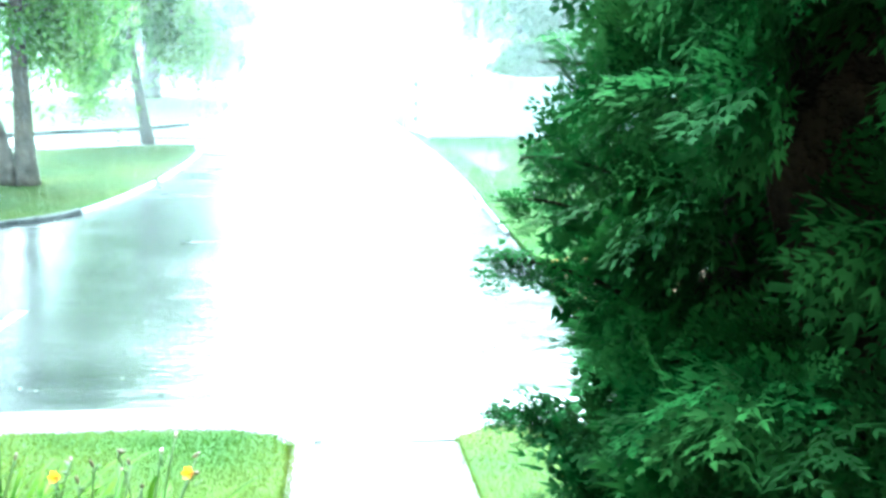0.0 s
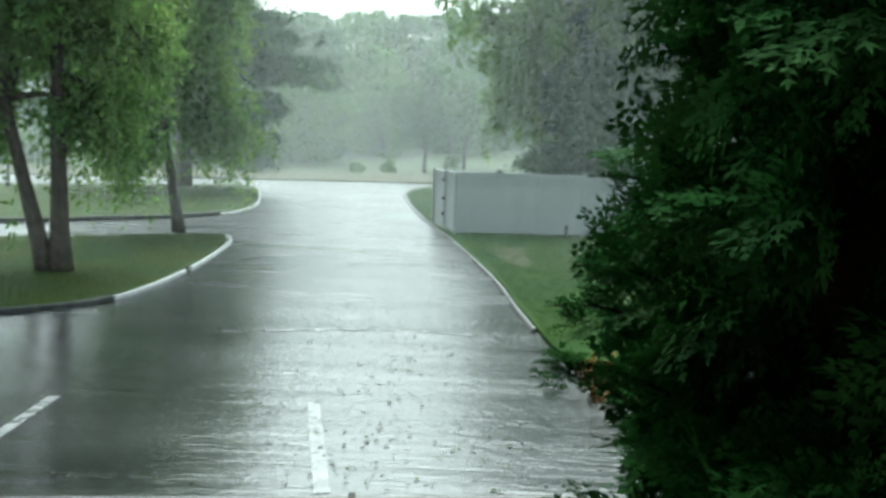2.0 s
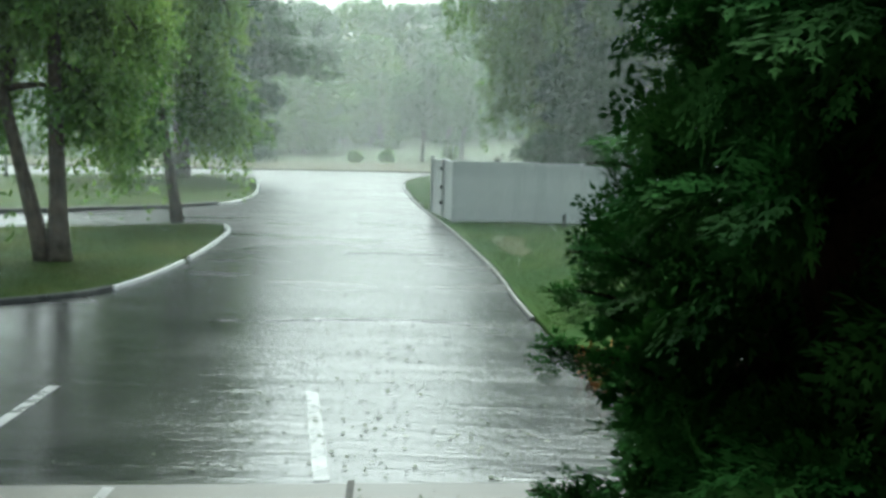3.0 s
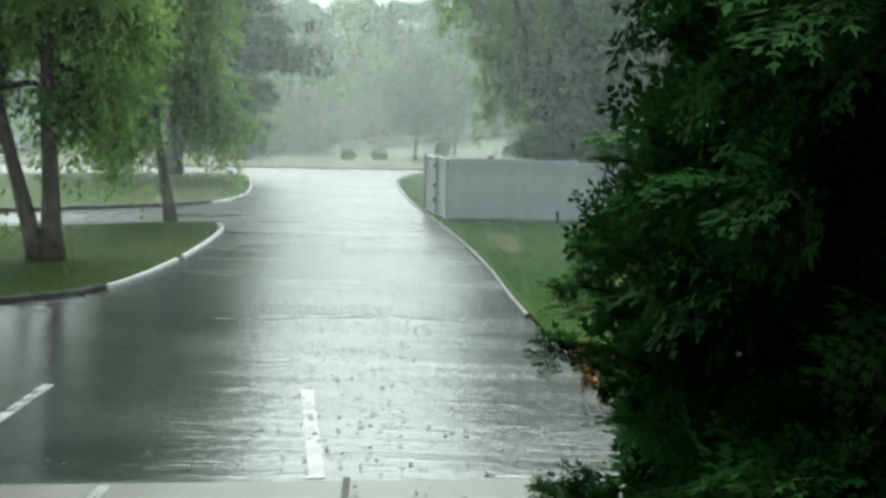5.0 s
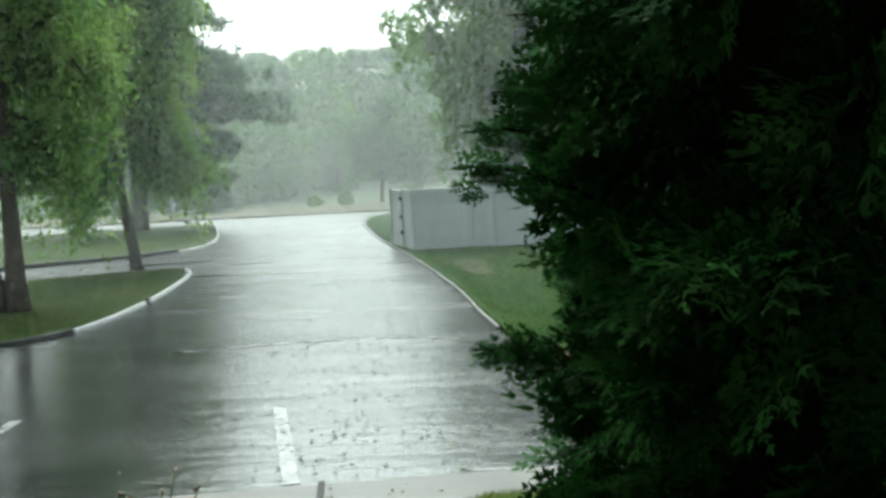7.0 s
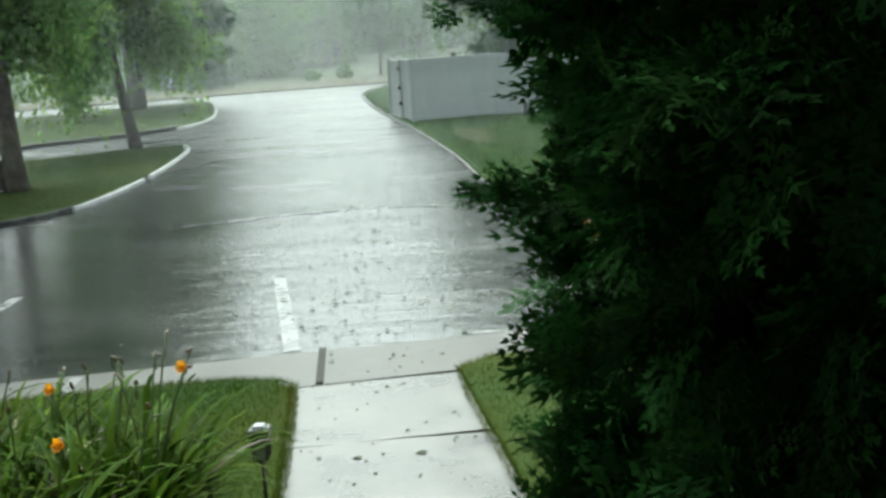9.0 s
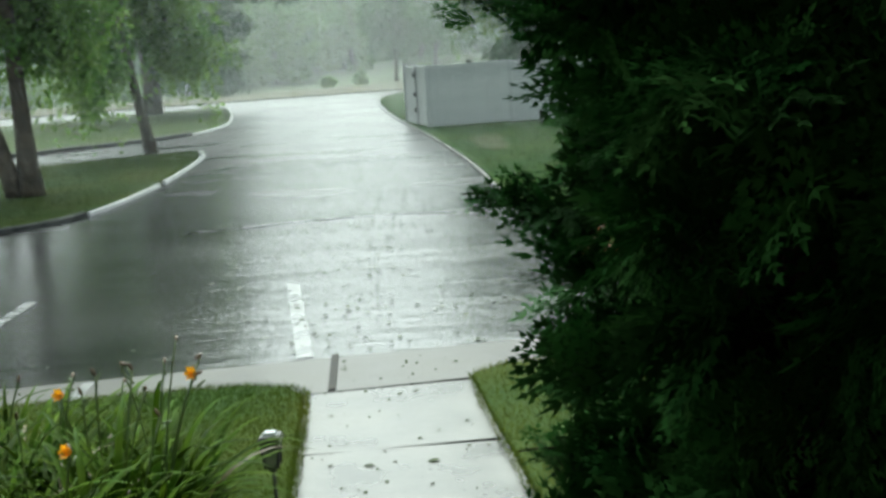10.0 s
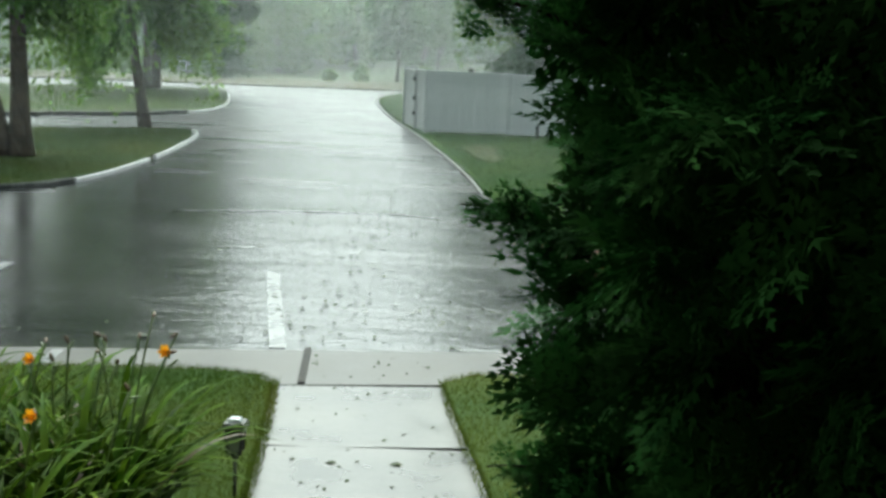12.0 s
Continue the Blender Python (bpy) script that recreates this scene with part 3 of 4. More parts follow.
for k, (x, y) in enumerate(((-3.4, 81.0), (-5.6, 76.5))):
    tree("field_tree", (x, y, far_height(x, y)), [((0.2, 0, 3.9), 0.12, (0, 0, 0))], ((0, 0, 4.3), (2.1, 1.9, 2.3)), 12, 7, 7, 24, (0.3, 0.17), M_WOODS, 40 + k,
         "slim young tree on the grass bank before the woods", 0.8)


def pine(name, at, height, reach, seed, label, low=2.6, tiers=11, tips=()):
    """A conifer with flat tiers of boughs."""
    rng = np.random.default_rng(seed)
    rnd = random.Random(seed)
    base = empty(name, at, label, "tree")
    path = [Vector((0.1 * math.sin(i), 0.1 * math.cos(i * 1.3), -0.1 + height * i / 14)) for i in range(15)]
    part("trunk", tube("trunk", path, [0.36 * (1 - 0.9 * i / 14) * (1 + 0.3 * math.exp(-i)) for i in range(15)], M_BARK, 12, 0.15, seed), base)
    pts = []
    # long boughs that stand out past the tiers
    for tip in tips:
        tip = Vector(tip)
        a = Vector((0, 0, tip.z + 0.2))
        lp = bend(a, a.lerp(tip, 0.55) + Vector((0, 0, 0.25)), tip, 10)
        part("bough", tube("bough", lp, [0.09 * (1 - 0.85 * j / 9) for j in range(10)], M_BARK, 5), base)
        for k in range(70):
            q = lp[min(9, int(9.99 * rnd.uniform(0.3, 1.0)))]
            c = np.array(q) + np.array((rnd.gauss(0, 0.45), rnd.gauss(0, 0.5), rnd.gauss(-0.05, 0.13)))
            pts.append(c + rng.normal(scale=(0.2, 0.2, 0.09), size=(22, 3)))
    for t in range(tiers):
        z = low + (height - low) * t / tiers
        for b in range(6):
            w = 2 * math.pi * (b + rnd.random()) / 6
            ln = reach * (1 - 0.75 * t / tiers) * rnd.uniform(0.6, 1.05)
            z1 = z + rnd.uniform(-0.3, 0.5)
            a = Vector((0, 0, z1))
            e = Vector((math.cos(w) * ln, math.sin(w) * ln, z1 + rnd.uniform(-0.5, 0.15)))
            lp = bend(a, a.lerp(e, 0.5) + Vector((0, 0, 0.35)), e, 8)
            part("bough", tube("bough", lp, [0.07 * (1 - 0.85 * j / 7) for j in range(8)], M_BARK, 5), base)
            for k in range(42):
                s = rnd.uniform(0.22, 1.0)
                q = lp[min(7, int(s * 7.99))]
                spread = 0.16 * ln * (1.15 - s * 0.6)
                c = np.array(q) + np.array((rnd.gauss(0, spread), rnd.gauss(0, spread), rnd.gauss(0, 0.10)))
                pts.append(c + rng.normal(scale=(0.16, 0.16, 0.09), size=(24, 3)))
    part("crown", leaf_cloud("crown", np.concatenate(pts), 0.30, 0.085, M_NEEDLE, rng, 0.25), base)
    return base


pine("pine_tree", (-14.1, 52.4, 0.09), 16, 6.2, 21, "tall dark pine with flat tiers of boughs on the far island", 3.6, 10,
     tips=((5.7, -0.6, 5.0), (5.0, 0.8, 5.5), (4.2, -1.0, 6.4), (4.0, 0.4, 7.2), (3.4, -0.9, 3.0), (3.1, 0.2, 2.3), (2.8, -0.6, 1.7), (3.9, 0.5, 3.4)))
pine("spruce_tree", (2.8, 44.0, 0.07), 7.0, 2.9, 22, "bluish spruce with low tiers behind the enclosure", 0.8, 11)


# ---- far woods and field ----
def woods_edge(x):
    """The line along which the grass bank meets the woods: it falls back on the bank's high side."""
    t = min(max((x + 17) / 20, 0), 1)
    return 78 + 32 * t


def clump_cloud(name, centres, radius, per, leaf, material, rng):
    """Rounded clumps of leaves, each leaf lying on its clump's outside, so that the tops catch the sky."""
    c = np.repeat(np.array(centres), per, axis=0)
    n = len(c)
    d = rng.normal(size=(n, 3))
    d /= np.linalg.norm(d, axis=1)[:, None]
    k = np.repeat(rng.uniform(0.65, 1.15, size=(len(centres), 1)), per, axis=0)
    q = c + d * radius * k * rng.uniform(0.72, 1.06, size=(n, 1)) * np.array((1, 1, 0.78))
    face = d + rng.normal(scale=0.3, size=(n, 3))
    a = np.cross(face, rng.normal(size=(n, 3)))
    a /= np.linalg.norm(a, axis=1)[:, None]
    b = np.cross(face, a)
    b /= np.linalg.norm(b, axis=1)[:, None]
    size = rng.uniform(0.6, 1.3, size=(n, 1))
    a, b = a * leaf[0] * size * 0.5, b * leaf[1] * size * 0.5
    v = np.stack([q - a, q + b, q + a, q - b], axis=1).reshape(-1, 3)
    me = bpy.data.meshes.new(name)
    me.vertices.add(4 * n)
    me.vertices.foreach_set("co", v.ravel())
    me.loops.add(4 * n)
    me.loops.foreach_set("vertex_index", np.arange(4 * n))
    me.polygons.add(n)
    me.polygons.foreach_set("loop_start", np.arange(n) * 4)
    me.materials.append(material)
    me.update(calc_edges=True)
    return me


def woods():
    protos = []
    for k in range(5):
        rng = np.random.default_rng(60 + k)
        rnd = random.Random(60 + k)
        base = empty("woodland_tree", (-70 + 26 * k, woods_edge(-70 + 26 * k) + 28, far_height(-70 + 26 * k, 118)), "tall leafy tree in the far rainy woods", "tree", "far woods")
        h = 12.5 + 1.2 * k * (0.6 if k % 2 else 1.0)
        path = [Vector((0.2 * math.sin(i + k), 0.2 * math.cos(i), h * 0.8 * i / 9 - 0.2)) for i in range(10)]
        part("trunk", tube("trunk", path, [0.3 * (1 - 0.8 * i / 9) for i in range(10)], M_BARK, 8), base)
        tops = []
        while len(tops) < 62:
            w, u = rnd.uniform(0, 6.28), rnd.uniform(-1, 1)
            r = math.sqrt(1 - u * u) * rnd.uniform(0.55, 1.0)
            tops.append((4.0 * r * math.cos(w), 4.0 * r * math.sin(w), h * (0.47 + 0.47 * u)))
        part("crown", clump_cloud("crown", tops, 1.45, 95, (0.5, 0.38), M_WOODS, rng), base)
        base.scale[2] = (3.0 + 0.087 * base.location.y * 0.95) / h
        protos.append((base, h))
    rnd = random.Random(5)
    for row, (back, step, lo, hi) in enumerate(((3, 5.2, 0.36, 0.56), (12, 6.0, 0.62, 0.82), (23, 5.6, 0.86, 0.98), (33, 5.2, 0.93, 1.03))):
        x = -82 + row * 2
        while x < 46:
            p, h = protos[rnd.randrange(5)]
            yy = woods_edge(x) + back + rnd.uniform(-2.5, 2.5)
            # each row overtops the one before it, the last one makes the skyline
            s = (3.0 + 0.084 * yy * rnd.uniform(lo, hi)) / h
            ob = copy_thing(p, pose(x, yy, far_height(x, yy), 0, 0, rnd.uniform(0, 360)))
            wide = max(s, 0.62) * rnd.uniform(0.95, 1.25)
            ob.scale = (wide, wide, s)
            x += step * rnd.uniform(0.75, 1.25)


woods()


def shrub(at, r, h, material, seed, label):
    rng = np.random.default_rng(seed)
    rnd = random.Random(seed)
    base = empty("shrub", at, label, "shrub", "field shrubs")
    for k in range(5):
        e = Vector((rnd.gauss(0, r * 0.5), rnd.gauss(0, r * 0.5), h * 0.7))
        part("stem", tube("stem", bend(Vector((0, 0, -0.05)), e * 0.5 + Vector((0, 0, 0.1)), e, 5), [0.04, 0.035, 0.03, 0.02, 0.01], M_BARK, 5), base)
    pts = []
    for i in range(26):
        c = np.array((rnd.gauss(0, r * 0.45), rnd.gauss(0, r * 0.45), rnd.uniform(0.15, 0.9) * h))
        pts.append(c + rng.normal(scale=r * 0.22, size=(70, 3)))
    pts = np.concatenate(pts)
    pts[:, 2] = np.clip(pts[:, 2], 0.05, None)
    part("crown", leaf_cloud("crown", pts, 0.2, 0.1, material, rng, 0.2), base)


shrub((-14.3, 68.2, 0.04), 0.9, 1.3, M_NEEDLE, 31, "dark low shrub at the far verge")
shrub((-26.0, 70, -0.09), 2.2, 2.6, M_LEAF, 32, "yellow-green shrub beyond the island")
shrub((-31.0, 72, -0.09), 2.0, 2.4, M_NEEDLE, 33, "dark green shrub beyond the island")
shrub((-21.0, 72, -0.09), 1.4, 1.5, M_LEAF, 34, "small green shrub beyond the island")
for x, y, r, h in ((-9.0, 70.5, 0.26, 0.6), (-7.3, 72.0, 0.3, 0.75), (-3.9, 76.0, 0.34, 0.9)):
    shrub((x, y, far_height(x, y) + 0.05), r, h, M_LEAF, int(35 - 7 * x), "low green shrub on the grass bank")


def post_lamp(name, at, h, r, label):
    base = empty(name, at, label, "post")
    part("pole", tube("pole", [Vector((0, 0, -0.05)), Vector((0, 0, h * 0.5)), Vector((0, 0, h))], [r, r, r * 0.9], M_SIDING, 10), base)
    part("foot", tube("foot", [Vector((0, 0, -0.02)), Vector((0, 0, 0.18))], [r * 1.9, r * 1.5], M_KERB, 10), base)
    part("cap", box_mesh("cap", (r * 5, r * 5, r * 4), M_SIDING, 0.02, (0, 0, h + r * 2)), base)


post_lamp("white_post", (-18.1, 75.0, -0.09), 2.6, 0.13, "white post at the edge of the field")
post_lamp("street_lamp", (-20.4, 49.3, 0.09), 2.9, 0.06, "pale slim lamp post on the far island")


def house(at, size, label, rise=2.2):
    w, d, h = size
    base = empty("house", at, label, "house")
    part("wall", box_mesh("wall", (w, d, h), M_SIDING, 0.02, (0, 0, h / 2 - 0.1)), base)
    v = [(-w / 2 - 0.5, -d / 2 - 0.5, h - 0.1), (w / 2 + 0.5, -d / 2 - 0.5, h - 0.1), (w / 2 + 0.5, d / 2 + 0.5, h - 0.1), (-w / 2 - 0.5, d / 2 + 0.5, h - 0.1),
         (-w / 2 - 0.5, 0, h + rise), (w / 2 + 0.5, 0, h + rise)]
    part("roof", mesh_of("roof", v, [(0, 1, 5, 4), (2, 3, 4, 5), (1, 2, 5), (3, 0, 4), (3, 2, 1, 0)], M_ROOF), base)
    k = int(w / 3)
    for i in range(k):
        x = -w / 2 + (i + 0.5) * w / k
        win = part("window", box_mesh("window", (1.3, 0.12, 1.4), M_WHITE, 0.02, (x, -d / 2 - 0.03, h * 0.5)), base)
        part("pane", box_mesh("pane", (1.1, 0.05, 1.2), M_PANE, 0.01, (x, -d / 2 - 0.09, h * 0.5)), win)


house((-36, 92, 0.0), (16, 8, 3.0), "pale single-storey house behind the trees")
house((9.8, 84, 0.05), (13, 8, 2.0), "pale low house behind the trees", 0.8)


# ---- the conifer beside the porch ----
def spray_mesh(seed, material, size):
    """A flat fan of scale-leaved branchlets with pointed lobes."""
    rnd = random.Random(seed)
    v, f = [Vector((0, 0, 0))], []
    up = Vector((0, 0, 1))

    def blade(i, d, ln, w):
        """A narrow lobe with a pointed end that starts at point i; gives its tip."""
        d = d.normalized()
        s = d.cross(Vector((0.1, 0.05, 1))).normalized() * w
        a, k = v[i], len(v)
        m = a + d * ln * 0.32 + up * w * rnd.uniform(-0.5, 0.3)
        v.extend([m - s, m + s, a + d * ln + up * rnd.uniform(-0.12, 0.03) * ln])
        f.extend([(i, k + 1, k), (k, k + 1, k + 2)])
        return k + 2

    n, at = 8, 0
    for k in range(n):
        t = k / n
        for s in (-1, 1):
            ln = size * (0.55 * (1 - t) ** 0.8 + 0.12) * rnd.uniform(0.7, 1.2)
            a = radians(rnd.uniform(30, 46)) * s
            d = Vector((math.sin(a), math.cos(a), rnd.uniform(-0.3, 0.15)))
            m = 3 if ln > 0.28 * size else 2
            b = at
            for j in range(m):
                u = j / m
                if j:
                    for s2 in (-1, 1):
                        a2 = a + s2 * radians(rnd.uniform(22, 34))
                        blade(b, Vector((math.sin(a2), math.cos(a2), rnd.uniform(-0.25, 0.15))), ln * (0.40 * (1 - u) + 0.18), 0.027 * size)
                b = blade(b, d, ln / m * 1.35, 0.030 * size)
        at = blade(at, Vector((0.12 * math.sin(k * 0.9 + seed), 1, -0.35 * t)), size / n * 1.15, 0.030 * size)
    return mesh_of("spray", v, f, material)


THUJA_AT = Vector((1.69, 2.8, 0.03))


def thuja_radius(w, z):
    p = Vector((math.cos(w) * 1.5, math.sin(w) * 1.5, z * 1.1))
    r = 0.95 + 0.10 * noise.noise(p * 1.3) + 0.07 * noise.noise(p * 3.1 + Vector((4, 2, 7)))
    dw = (w - radians(233) + math.pi) % (2 * math.pi) - math.pi
    r -= 0.36 * math.exp(-((dw - 0.04) / 0.25) ** 2 - ((z - 2.97) / 0.2) ** 2)
    dv = (w - radians(160) + math.pi) % (2 * math.pi) - math.pi
    r -= 0.09 * math.exp(-(dv / 0.6) ** 2 - ((z - 2.0) / 0.32) ** 2)
    low = min(max((2.35 - z) / 0.6, 0), 1)
    r -= 0.17 * low * math.exp(-((dw - 0.25) / 0.55) ** 2)
    top = max(0.0, (z - 3.0) / 2.5)
    return r * (1 - 0.9 * top ** 1.15) * (0.8 + 0.2 * min(1, z / 0.8))


def thuja():
    rnd = random.Random(77)
    base = empty("arborvitae", THUJA_AT, "large dense dark-green arborvitae beside the porch", "tree")
    trunk = [Vector((0.04 * math.sin(i), 0.04 * math.cos(i * 2), 5.2 * i / 9 - 0.08)) for i in range(10)]
    part("trunk", tube("trunk", trunk, [0.11 * (1 - 0.9 * i / 9) for i in range(10)], M_TWIG, 10, 0.2), base)
    # Added near-black core: closes see-through holes and darkens the gaps between sprays.
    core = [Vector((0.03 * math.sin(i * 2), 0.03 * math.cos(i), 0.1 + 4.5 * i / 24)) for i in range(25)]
    part("inner_wood", tube("inner_wood", core, [0.14 + 0.53 * math.sin(math.pi * (0.08 + 0.88 * i / 24)) ** 0.5 for i in range(25)], M_CORE_TWIG, 28, 0.35, 5.0), base,
         "dark filler core for the conifer's inner twigs")
    meshes = [spray_mesh(100 + k, M_THUJA, 0.115 + 0.012 * k) for k in range(6)]
    inner = [spray_mesh(200 + k, M_THUJA_SHADE, 0.19) for k in range(3)]

    def turned(q, out, k, face):
        zz = face + Vector((rnd.gauss(0, 0.45), rnd.gauss(0, 0.45), rnd.gauss(0.15, 0.45)))
        zz = (zz - out * zz.dot(out)).normalized()
        xx = out.cross(zz).normalized()
        m = Matrix((xx, out, zz)).transposed().to_4x4()
        m.translation = q
        return m @ Matrix.Diagonal((k, k, k, 1))

    def clump(w, z, n, sizes, sink, spread):
        """Flat sprays that fan out of one bough end, their faces turned outwards."""
        r = thuja_radius(w, z) - sink
        root = Vector((math.cos(w) * r, math.sin(w) * r, z))
        face = Vector((math.cos(w), math.sin(w), 0.25))
        along = Vector((-math.sin(w), math.cos(w), 0))
        lean = rnd.gauss(0, 0.45)
        made = []
        for k in range(n):
            d = (face * rnd.uniform(0.35, 1.0) + along * (lean + rnd.gauss(0, spread)) + Vector((0, 0, rnd.gauss(-0.2, spread)))).normalized()
            made.append(turned(root + face * rnd.uniform(0.0, 0.12) + d * rnd.uniform(0, 0.08), d, rnd.uniform(*sizes), face))
        return made

    single, joined = [], []
    for row in range(18):
        z0 = 0.75 + 0.215 * row
        for col in range(14):
            w = radians(128 + 13.2 * col + (6.6 if row % 2 else 0) + rnd.gauss(0, 3.0))
            got = clump(w, z0 + rnd.gauss(0, 0.06), 11, (0.85, 1.45), 0.17 + rnd.gauss(0, 0.06), 0.55)
            near = 3 <= row <= 14 and 3 <= col <= 9
            single += got[:3] if near else []
            joined += got[3:] if near else got
    for k in range(70):
        joined += clump(radians(rnd.uniform(-60, 128)), rnd.uniform(0.3, 5.0), 8, (1.5, 2.4), 0.16, 0.6)
    for k in range(30):
        joined += clump(rnd.uniform(0, 6.28), rnd.uniform(4.5, 5.4), 8, (0.9, 1.4), 0.1, 0.5)
    # single sprays on the side towards the walk and the porch
    for i, m in enumerate(single[:300]):
        part("spray", meshes[i % 6], base, "", m)
    # the rest of the crown in one mesh
    joined += single[300:]
    packs = []
    flat = []
    for me in meshes + inner:
        co = np.empty(len(me.vertices) * 3)
        me.vertices.foreach_get("co", co)
        flat.append((np.c_[co.reshape(-1, 3), np.ones(len(me.vertices))], np.array([p.vertices[:] for p in me.polygons])))
    for i, m in enumerate(joined):
        co, tri = flat[i % 6]
        packs.append((co @ np.array(m).T, tri))
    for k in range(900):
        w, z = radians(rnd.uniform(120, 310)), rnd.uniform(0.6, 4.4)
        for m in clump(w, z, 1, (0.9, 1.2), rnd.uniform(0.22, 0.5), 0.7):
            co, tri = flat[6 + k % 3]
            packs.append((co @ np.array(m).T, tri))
    off, vs, ts = 0, [], []
    for co, tri in packs:
        vs.append(co[:, :3])
        ts.append(tri + off)
        off += len(co)
    v, t = np.concatenate(vs), np.concatenate(ts)
    me = bpy.data.meshes.new("crown")
    me.vertices.add(len(v))
    me.vertices.foreach_set("co", v.ravel())
    me.loops.add(t.size)
    me.loops.foreach_set("vertex_index", t.ravel())
    me.polygons.add(len(t))
    me.polygons.foreach_set("loop_start", np.arange(len(t)) * 3)
    me.materials.append(M_THUJA_SHADE)
    me.update(calc_edges=True)
    tagged(part("crown", me, base), kind="stuff")
    # branches that stand out past the rest, towards the walk
    for tip in ((0.465, 2.88, 2.30), (0.46, 2.41, 2.775), (0.60, 3.0, 3.16), (0.56, 3.0, 1.60), (0.64, 3.0, 1.86), (0.70, 2.7, 3.5), (0.55, 2.75, 2.95), (0.50, 2.7, 2.86), (0.66, 2.85, 2.55), (0.70, 2.9, 2.1)):
        tip = Vector(tip) - THUJA_AT
        root = Vector((tip.x + 0.30, tip.y + 0.08, tip.z - 0.08))
        lp = bend(root, root.lerp(tip, 0.55) + Vector((0, 0, 0.05)), tip, 7)
        br = part("branch", tube("branch", lp, [0.006, 0.006, 0.005, 0.005, 0.004, 0.003, 0.002], M_CORE_TWIG, 6), base)
        ax = (tip - root).normalized()
        for k in range(26):
            out = ax + Vector((rnd.gauss(0, 0.2), rnd.gauss(0, 0.35), rnd.gauss(0.0, 0.33)))
            out.normalize()
            zz = out.cross(Vector((rnd.gauss(0, 0.5), 1, rnd.gauss(0, 0.6)))).normalized()
            xx = out.cross(zz).normalized()
            m = Matrix((xx, out, zz)).transposed().to_4x4()
            m.translation = tip - ax * (0.07 + 0.26 * (k / 25) ** 1.1) + Vector((rnd.gauss(0, 0.012), rnd.gauss(0, 0.02), rnd.gauss(0, 0.02)))
            part("spray", meshes[k % 6], br, "", m @ Matrix.Scale(rnd.uniform(0.55, 0.95) * (0.6 + 0.4 * k / 25), 4))


thuja()


# ---- day lilies, lantern and litter beside the walk ----
def lily_leaf(seed, material):
    rnd = random.Random(seed)
    ln, lean, w = rnd.uniform(0.75, 1.05), rnd.uniform(0.25, 0.7), rnd.uniform(0.010, 0.016)
    v, f = [], []
    n = 9
    for i in range(n + 1):
        t = i / n
        y = ln * (lean * t ** 1.5)
        z = ln * (0.95 * t - (0.18 + 0.42 * lean) * t ** 2.8)
        wd = w * (1 - t) ** 0.6 * (0.6 + 0.8 * min(1, t * 4))
        v += [(-wd, y, z + wd * 0.5), (0, y, z), (wd, y, z + wd * 0.5)]
    for i in range(n):
        for j in range(2):
            f.append((3 * i + j, 3 * i + j + 1, 3 * i + j + 4, 3 * i + j + 3))
    return mesh_of("leaf", v, f, material, True)


LILY_LEAVES = [lily_leaf(300 + k, M_LILY) for k in range(8)] + [lily_leaf(320, M_LILY_DRY)]


def petal_mesh():
    v, f = [], []
    n = 6
    for i in range(n + 1):
        t = i / n
        w = 0.018 * math.sin(math.pi * (0.12 + 0.86 * t)) + 0.001
        y, z = 0.012 + 0.036 * t ** 1.3, 0.075 * t - 0.02 * t ** 3
        v += [(-w, y, z + 0.004), (0, y, z), (w, y, z + 0.004)]
    for i in range(n):
        for j in range(2):
            f.append((3 * i + j, 3 * i + j + 1, 3 * i + j + 4, 3 * i + j + 3))
    return mesh_of("petal", v, f, M_PETAL, True)


PETAL = petal_mesh()


def bud_mesh(name, ln, r, material):
    path = [Vector((0, 0, ln * i / 6)) for i in range(7)]
    return tube(name, path, [r * (0.25 + 0.75 * math.sin(math.pi * (0.1 + 0.85 * i / 6))) for i in range(7)], material, 6)


BUD, SPENT = bud_mesh("bud", 0.05, 0.006, M_STALK), bud_mesh("spent_flower", 0.04, 0.009, M_BUD)


def lily(at, seed, scapes=(), label="clump of arching green day lily leaves beside the walk"):
    """scapes: (tip offset x, y, height, kind)"""
    rnd = random.Random(seed)
    base = empty("day_lily", at, label, "flower", "day lily bed")
    for i in range(48):
        w = rnd.uniform(0, 360)
        r = rnd.uniform(0, 0.13)
        k = rnd.uniform(0.95, 1.4)
        me = LILY_LEAVES[8] if rnd.random() < 0.025 else LILY_LEAVES[rnd.randrange(8)]
        a = radians(w)
        part("leaf", me, base, "", pose(-math.sin(a) * r, math.cos(a) * r, -0.02, rnd.gauss(0, 9), 0, w + rnd.gauss(0, 25)) @ Matrix.Diagonal((k * 1.15, k, k, 1)))
    for x, y, h, kind in scapes:
        tip = Vector((x, y, h))
        st = part("stalk", tube("stalk", bend(Vector((0, 0, -0.02)), Vector((x * 0.15 + rnd.gauss(0, 0.03), y * 0.15, h * 0.6)), tip, 8), [0.006] * 4 + [0.005] * 4, M_STALK, 6), base)
        if kind == "flower":
            for p in range(6):
                part("petal", PETAL, st, "", Matrix.Translation(tip) @ Matrix.Rotation(radians(70), 4, Vector((0.75, -0.5, 0.2))) @ Matrix.Rotation(radians(60 * p), 4, "Z") @ Matrix.Scale(0.66, 4))
        for p in range(1 if kind == "stem" else 3):
            d = pose(tip.x, tip.y, tip.z - 0.03 * p, rnd.gauss(0, 40), rnd.gauss(0, 40), 0)
            part("bud" if p else "spent_flower", BUD if p else SPENT, st, "", d)
    return base


